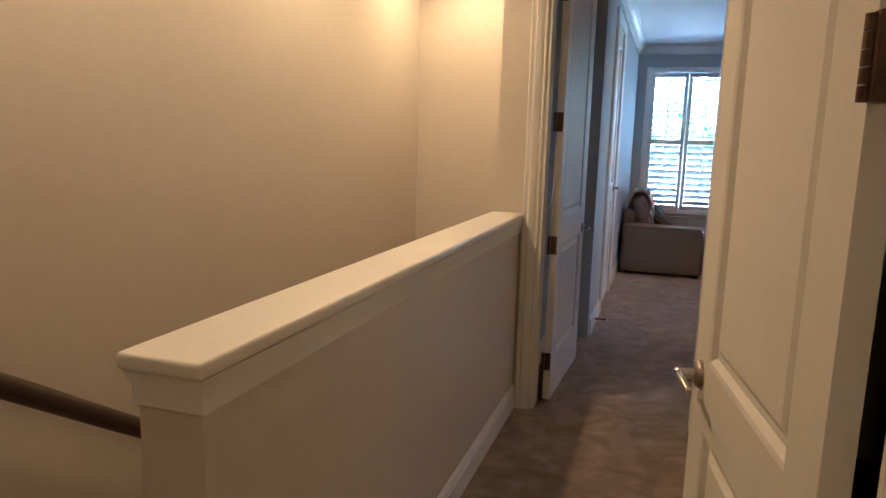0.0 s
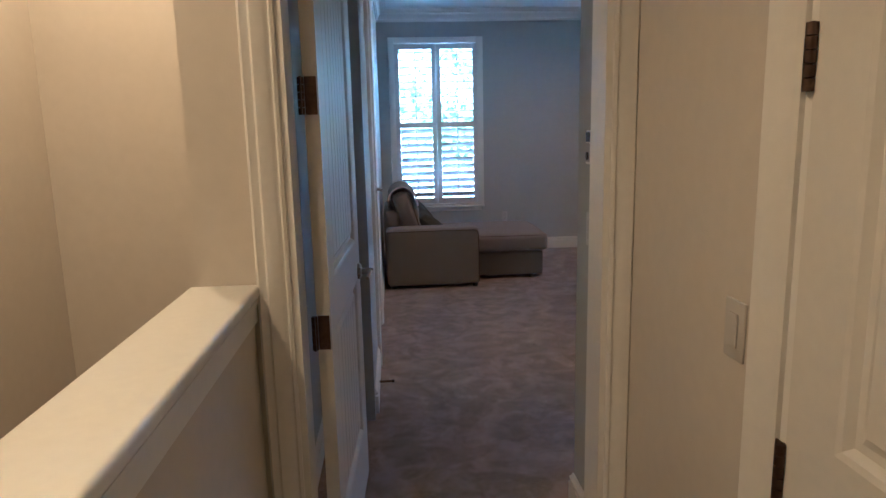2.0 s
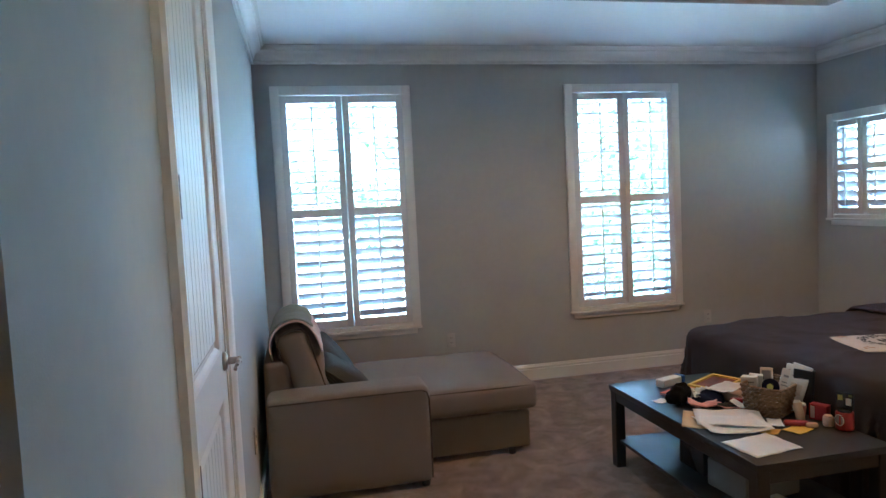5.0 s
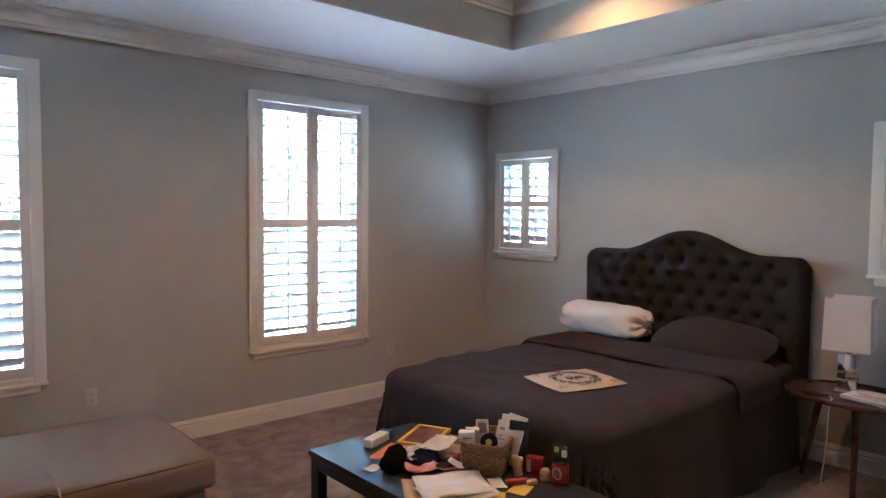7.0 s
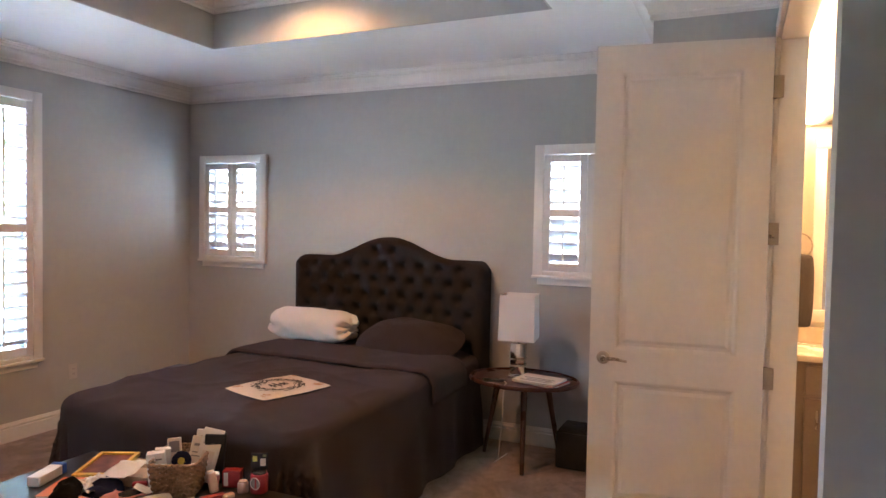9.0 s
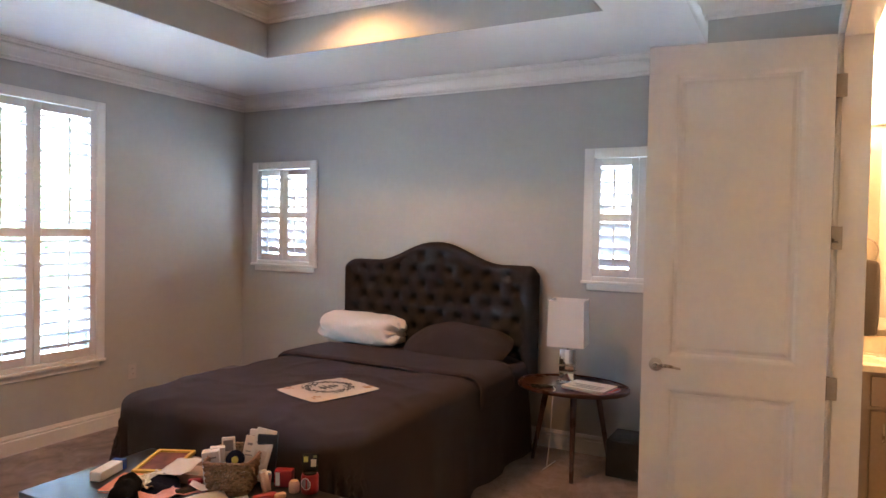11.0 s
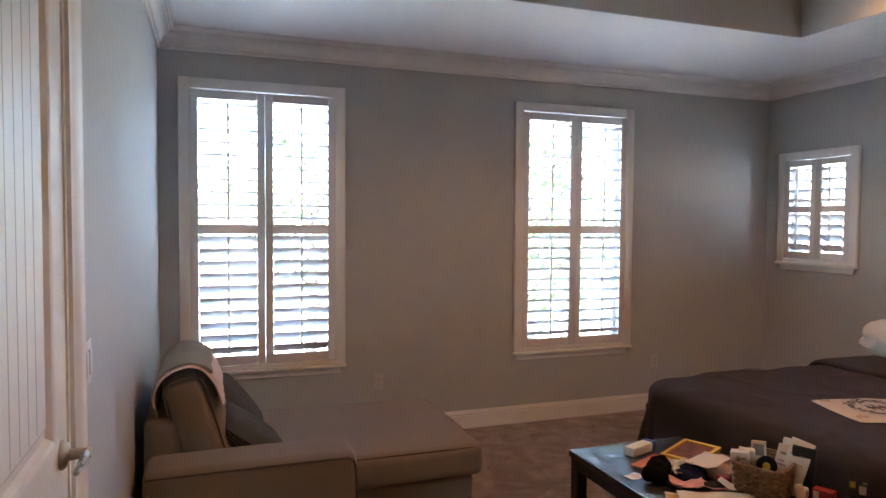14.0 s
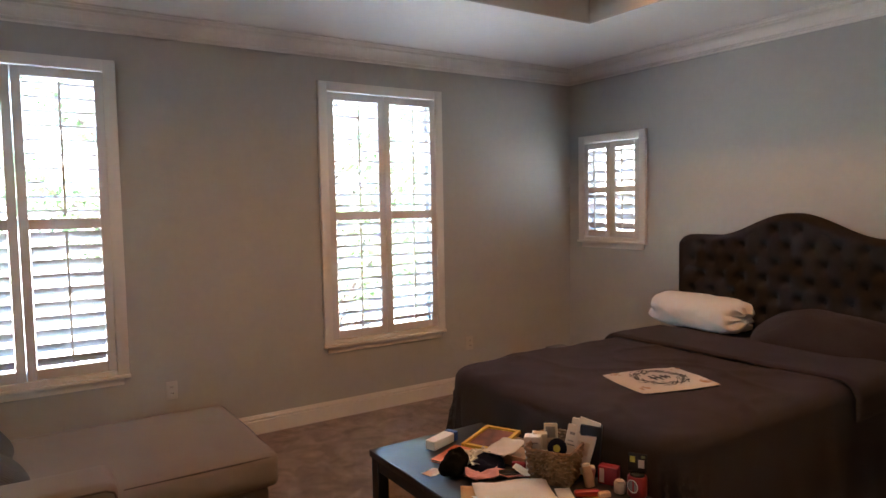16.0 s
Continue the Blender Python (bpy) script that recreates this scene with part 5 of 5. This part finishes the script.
part("disc", bm, NAVY, lid)
part("emblem", lathe(bmesh.new(), [(0.014, 0.0202), (0.014, 0.0212)], 16, pose(0, 0, 0, 78)), LEMON, lid, "yellow emblem")

# bottles and tins beyond the basket
def jar(name, x, y, r, h, mat, lid, label, category, tilt=0):
    ob = thing(name, pose(x, y, CZ + 0.001) @ pose(0, 0, 0, tilt), label, category)
    part("body", lathe(bmesh.new(), [(r * 0.92, 0), (r, 0.004), (r, h * 0.82), (r * 0.9, h * 0.9), (r * 0.7, h * 0.92)], 20), mat, ob)
    part("lid", lathe(bmesh.new(), [(r * 0.78, h * 0.90), (r * 0.78, h), (r * 0.7, h + 0.002)], 20), lid, ob)
    return ob


TX, TY = 2.348, 8.545
tin = jar("tin", TX, TY, 0.036, 0.085, RED, DARKPLASTIC, "red tin with a round dark label on the table", "tin")
part("label_disc", lathe(bmesh.new(), [(0.020, 0), (0.020, 0.001)], 20, pose(-0.0335, -0.008, 0.045, 0, -90, 15)), PRINT, tin, "dark round label")
part("label_ring", piping(bmesh.new(), [(-0.0355, -0.008 + 0.023 * math.cos(k * math.pi / 8), 0.045 + 0.023 * math.sin(k * math.pi / 8)) for k in range(17)], 0.0018), PAPER, tin, "pale label ring")
printed(TX + 0.005, TY + 0.004, CZ + 0.089, 0.070, 0.006, 0.068, pose(0, 0, 0, -4, 0, -58), DARKPLASTIC, "small dark card with yellow and white print, standing on the tin", "card", ((-0.018, 0.045, 0.018, 0.022, LEMON), (0.014, 0.030, 0.022, 0.030, IVORY), (0.02, 0.056, 0.014, 0.010, GREEN)))
printed(2.345, 8.68, CZ + 0.001, 0.075, 0.045, 0.070, pose(0, 0, 0, 0, 0, -66), RED, "small red carton with a white panel", "carton", ((-0.022, 0.035, 0.018, 0.055, PAPER),))
jar("bottle", 2.262, 8.70, 0.019, 0.085, SKIN, PLASTIC, "small beige bottle with a white cap", "bottle", -16)
jar("bottle", 2.285, 8.725, 0.016, 0.070, PINKP, PLASTIC, "small pink bottle leaning by the beige one", "bottle", 10)
jar("bottle", 2.315, 8.60, 0.022, 0.045, SKIN, SKIN, "small beige plastic pot", "bottle")
packet(2.19, 8.645, CZ + 0.001, 0.10, 0.032, 0.026, pose(0, 0, 0, 0, 0, -30), RED, "red tube lying on the table", "packet", 0.011)
packet(2.235, 8.605, CZ + 0.001, 0.05, 0.030, 0.022, pose(0, 0, 0, 0, 0, -20), SKIN, "beige cap of the red tube", "cap", 0.009)
packet(2.145, 8.985, CZ + 0.012, 0.06, 0.03, 0.022, pose(0, 0, 0, 0, 0, -50), RED, "small red packet lying beside the basket", "packet", 0.008)
packet(2.065, 8.965, CZ + 0.004, 0.11, 0.055, 0.016, pose(0, 0, 0, 0, 0, -20), DARKPLASTIC, "black wallet lying among papers", "wallet", 0.006)
packet(2.30, 9.02, CZ + 0.001, 0.045, 0.045, 0.095, pose(0, 0, 0, 0, 0, 33), MAROON, "small maroon box near the basket", "box", 0.008)
sheet_of("white_leaflet", 2.125, 8.90, 0.12, 0.055, -58, PAPER, "white leaflet with a red edge, curled up", 0.016, 0.02, 21, "leaflet")
sheet_of("red_leaflet", 2.145, 8.875, 0.11, 0.05, -52, RED, "red leaflet lying under the white one", 0.010, 0.012, 23, "leaflet")
sheet_of("tissue", 2.01, 9.12, 0.12, 0.09, 35, PAPER, "crumpled white tissue between folder and cap", 0.012, 0.045, 31, "tissue", 16)
sheet_of("tissue", 2.075, 9.185, 0.10, 0.07, -15, IVORY, "crumpled cream tissue beside the cap", 0.012, 0.040, 37, "tissue", 16)
sheet_of("pink_leaflet", 1.955, 8.985, 0.13, 0.075, -32, PINKP, "pink folded leaflet with a bright edge", 0.014, 0.03, 41, "leaflet")
sheet_of("kraft_card", 1.965, 8.905, 0.10, 0.045, -40, KRAFT, "small kraft card beside the papers", 0.002, 0.004, 43, "card")
sheet_of("cardboard_sheet", 2.165, 9.11, 0.20, 0.12, 22, IVORY, "cream cardboard sheet lying over the tray", 0.046, 0.012, 47, "cardboard")

# shelf
single("storage_box", boxed(-0.14, 0.14, -0.10, 0.10, 0, 0.16, 0.008, 2), DARKPLASTIC, pose(2.05, 9.02, 0.1585), "black storage box on the table's lower shelf", "box")
single("storage_box", boxed(-0.15, 0.15, -0.12, 0.12, 0, 0.13, 0.010, 2), material("grey_box", (0.16, 0.155, 0.15), 0.6), pose(2.04, 8.74, 0.1585, 0, 0, 6), "grey cardboard box on the table's lower shelf", "box")
book("magazine", pose(1.95, 8.48, 0.1585, 0, 0, 12), 0.27, 0.21, 0.03, PAPER, "stack of white magazines on the lower shelf", "magazine")


# ---- bathroom seen through its door ----
OAK = material("grey_taupe_cabinet_paint", (0.24, 0.19, 0.15), 0.45, spread=0.08)
MARBLE = material("cream_stone_counter", (0.70, 0.62, 0.50), 0.25, spread=0.10, grain=30, stain=6)
van = thing("bathroom_vanity", pose(0, 0, 0), "taupe bathroom vanity cabinet with two rows of fronts", "vanity")
part("body", boxed(4.30, 4.758, 5.0, 6.54, 0.09, 0.86), OAK, van, smooth=False)
part("plinth", boxed(4.36, 4.758, 5.0, 6.54, 0.0, 0.09), BLACKWOOD, van, smooth=False)
for k in range(3):
    y0 = 5.02 + k * 0.48
    part("drawer_front", boxed(4.282, 4.30, y0, y0 + 0.46, 0.68, 0.84, 0.004, 1), OAK, van)
    d = part("door", boxed(4.282, 4.30, y0, y0 + 0.46, 0.11, 0.66, 0.004, 1), OAK, van)
    part("handle", rod(bmesh.new(), (4.268, y0 + 0.40, 0.50), (4.268, y0 + 0.40, 0.60), 0.005), NICKEL, d)
ct = thing("countertop", pose(0, 0, 0), "cream stone bathroom countertop with a backsplash", "countertop")
part("slab", boxed(4.27, 4.758, 4.98, 6.55, 0.861, 0.895, 0.004, 2), MARBLE, ct)
part("backsplash", boxed(4.738, 4.758, 4.98, 6.55, 0.895, 0.995, 0.003, 1), MARBLE, ct)
MIRR = bpy.data.materials.new("mirror_glass")
MIRR.use_nodes = True
MIRR.node_tree.nodes["Principled BSDF"].inputs["Metallic"].default_value = 1.0
MIRR.node_tree.nodes["Principled BSDF"].inputs["Roughness"].default_value = 0.02
MIRR.node_tree.nodes["Principled BSDF"].inputs["Base Color"].default_value = (0.9, 0.9, 0.9, 1)
mir = thing("bathroom_mirror", pose(0, 0, 0), "large bathroom mirror in a white moulded frame", "mirror")
part("glass", boxed(4.744, 4.752, 5.1, 6.33, 1.10, 2.06), MIRR, mir, smooth=False)
bm = bmesh.new()
for a in ((5.04, 6.39, 2.06, 2.13), (5.04, 6.39, 1.03, 1.10), (5.04, 5.10, 1.10, 2.06), (6.33, 6.39, 1.10, 2.06)):
    box(bm, 4.728, 4.758, a[0], a[1], a[2], a[3], 0.006, 2)
part("frame", bm, TRIM, mir)
SHADEGLOW = glow_material("sconce_shade_glass", (1.0, 0.74, 0.42), 0.5)
sc = thing("bathroom_wall_light", pose(0, 0, 0), "bathroom vanity light with glowing frosted glass shades", "wall light")
part("backplate", boxed(4.735, 4.758, 5.65, 6.52, 2.20, 2.27, 0.005, 2), NICKEL, sc)
for y in (6.45, 6.09, 5.73):
    part("arm", rod(bmesh.new(), (4.74, y, 2.235), (4.64, y, 2.235), 0.008), NICKEL, sc)
    part("shade", lathe(bmesh.new(), [(0.028, 2.20), (0.060, 2.22), (0.075, 2.32), (0.078, 2.56)], 24, Matrix.Translation((4.64, y, 0))), SHADEGLOW, sc, "glowing frosted glass shade")
single("soap_dispenser", lathe(bmesh.new(), [(0.03, 0), (0.033, 0.005), (0.033, 0.10), (0.012, 0.115), (0.010, 0.15), (0.004, 0.155)], 20), PAPER, pose(4.62, 6.30, 0.896), "white soap dispenser standing on the countertop", "dispenser")
tw = thing("towel_ring", pose(XR - 0.021, 6.47, 1.46, 0, 0, -90), "dark towel hanging from a ring on the bathroom wall", "towel")
part("ring", piping(bmesh.new(), [(0.08 * math.cos(2 * math.pi * k / 20), -0.03, 0.02 + 0.08 * math.sin(2 * math.pi * k / 20)) for k in range(21)], 0.005), NICKEL, tw)
part("mount", rod(bmesh.new(), (0, -0.03, 0.10), (0, 0.0, 0.10), 0.012), NICKEL, tw)
bm = slab(bmesh.new(), -0.085, 0.085, -0.05, -0.012, -0.46, -0.04, 0.012, 0.012, 6, 3)
part("towel", bm, woven_material("dark_towel", (0.045, 0.035, 0.03), 300, 0.2, 0.6), tw, "dark brown towel")

# ---- outside ----
# ground colour is made up: pale, so that sun bounces up to the ceiling
BOUNCE_GROUND = material("pale_bounce_ground", (0.42, 0.42, 0.39), 0.9, spread=0.2, grain=4, stain=0.3)
bm = bmesh.new()
bmesh.ops.create_grid(bm, x_segments=2, y_segments=2, size=900, matrix=Matrix.Translation((0, 0, -3.0)))
structure("ground", bm, BOUNCE_GROUND, "ground reaching to the horizon, made pale to bounce light indoors")
BARK = material("tree_bark", (0.11, 0.08, 0.06), 0.9, spread=0.4, grain=14, stain=4, bump=0.8, bump_scale=30)
LEAF = material("green_leaves", (0.075, 0.13, 0.03), 0.6, spread=0.45, grain=5, stain=1.2)
LEAF.node_tree.nodes["Principled BSDF"].inputs["Transmission Weight"].default_value = 0.15


def tree(x, y, height, spread_r, seed, label):
    rng = random.Random(seed)
    ob = thing("tree", pose(x, y, -3.0), label, "tree", "trees outside the windows")
    bm = bmesh.new()
    top = Vector((rng.uniform(-0.3, 0.3), rng.uniform(-0.3, 0.3), height * 0.72))
    rod(bm, (0, 0, -0.05), top * 0.5, 0.17, 0.12)
    rod(bm, top * 0.5, top, 0.12, 0.05)
    tips = []
    for k in range(16):
        a = rng.uniform(0, 2 * math.pi)
        s = top * rng.uniform(0.35, 0.98)
        e = s + Vector((math.cos(a) * spread_r * rng.uniform(0.4, 0.95), math.sin(a) * spread_r * rng.uniform(0.4, 0.95), rng.uniform(0.1, 0.30) * height))
        rod(bm, s, e, 0.045, 0.012, 7)
        tips += [s.lerp(e, f) for f in (0.45, 0.7, 0.9, 1.0)]
    part("trunk", bm, BARK, ob)
    verts, faces = [], []
    for k in range(2400):
        c = rng.choice(tips) + Vector((rng.gauss(0, 0.33), rng.gauss(0, 0.33), rng.gauss(0, 0.28)))
        d = Vector((rng.gauss(0, 1), rng.gauss(0, 1), rng.gauss(0, 1))).normalized()
        u = d.orthogonal().normalized()
        w = d.cross(u)
        l = rng.uniform(0.06, 0.13)
        n = len(verts)
        verts += [c - u * l, c + w * l * 0.5, c + u * l, c - w * l * 0.5]
        faces.append((n, n + 1, n + 2, n + 3))
    me = bpy.data.meshes.new("crown")
    me.from_pydata([tuple(v) for v in verts], [], faces)
    me.materials.append(LEAF)
    crown = tagged(new("crown", me), "crown of many small green leaves", kind="stuff")
    crown.parent = ob
    return ob


tree(-1.2, 19.5, 7.0, 2.2, 1, "leafy green tree standing on the yard")
tree(2.4, 23.0, 8.0, 2.6, 2, "tall leafy green tree standing on the yard")
# this tree is added to screen sky light off the west wall
tree(5.6, 18.5, 7.5, 2.4, 5, "leafy green tree standing on the yard")
tree(9.5, 25.0, 6.0, 2.2, 3, "leafy green tree near the neighbouring house")
tree(13.0, 14.0, 8.0, 2.6, 4, "tall leafy green tree beside the house")

SIDING = material("pale_blue_siding", (0.35, 0.52, 0.56), 0.6, spread=0.08)
ROOF = material("grey_shingles", (0.10, 0.10, 0.11), 0.9, spread=0.3, grain=8)
hs = thing("neighbour_house", pose(14.5, 31, -3.0), "pale blue clapboard house beyond the yard", "house")
part("wall", boxed(-4.5, 4.5, 0, 8, 0, 4.8), SIDING, hs, smooth=False)
for k in range(16):
    part("clapboard", boxed(-4.5, 4.5, -0.02, 0.0, 0.3 * k, 0.3 * k + 0.28), SIDING, hs, smooth=False)
bm = bmesh.new()
v = [bm.verts.new(p) for p in ((-4.9, -0.4, 4.7), (4.9, -0.4, 4.7), (4.9, 8.4, 4.7), (-4.9, 8.4, 4.7), (-4.9, 4, 6.9), (4.9, 4, 6.9))]
for f in ((0, 1, 5, 4), (2, 3, 4, 5), (0, 4, 3), (1, 2, 5), (0, 3, 2, 1)):
    bm.faces.new([v[i] for i in f])
part("roof", bm, ROOF, hs, smooth=False)
for x in (-2.8, 0.2, 3.0):
    w = part("window", boxed(x - 0.5, x + 0.5, -0.06, -0.02, 1.0, 2.4), TRIM, hs, smooth=False)
    part("pane", boxed(x - 0.42, x + 0.42, -0.07, -0.06, 1.08, 2.32), DARKPLASTIC, w, smooth=False)
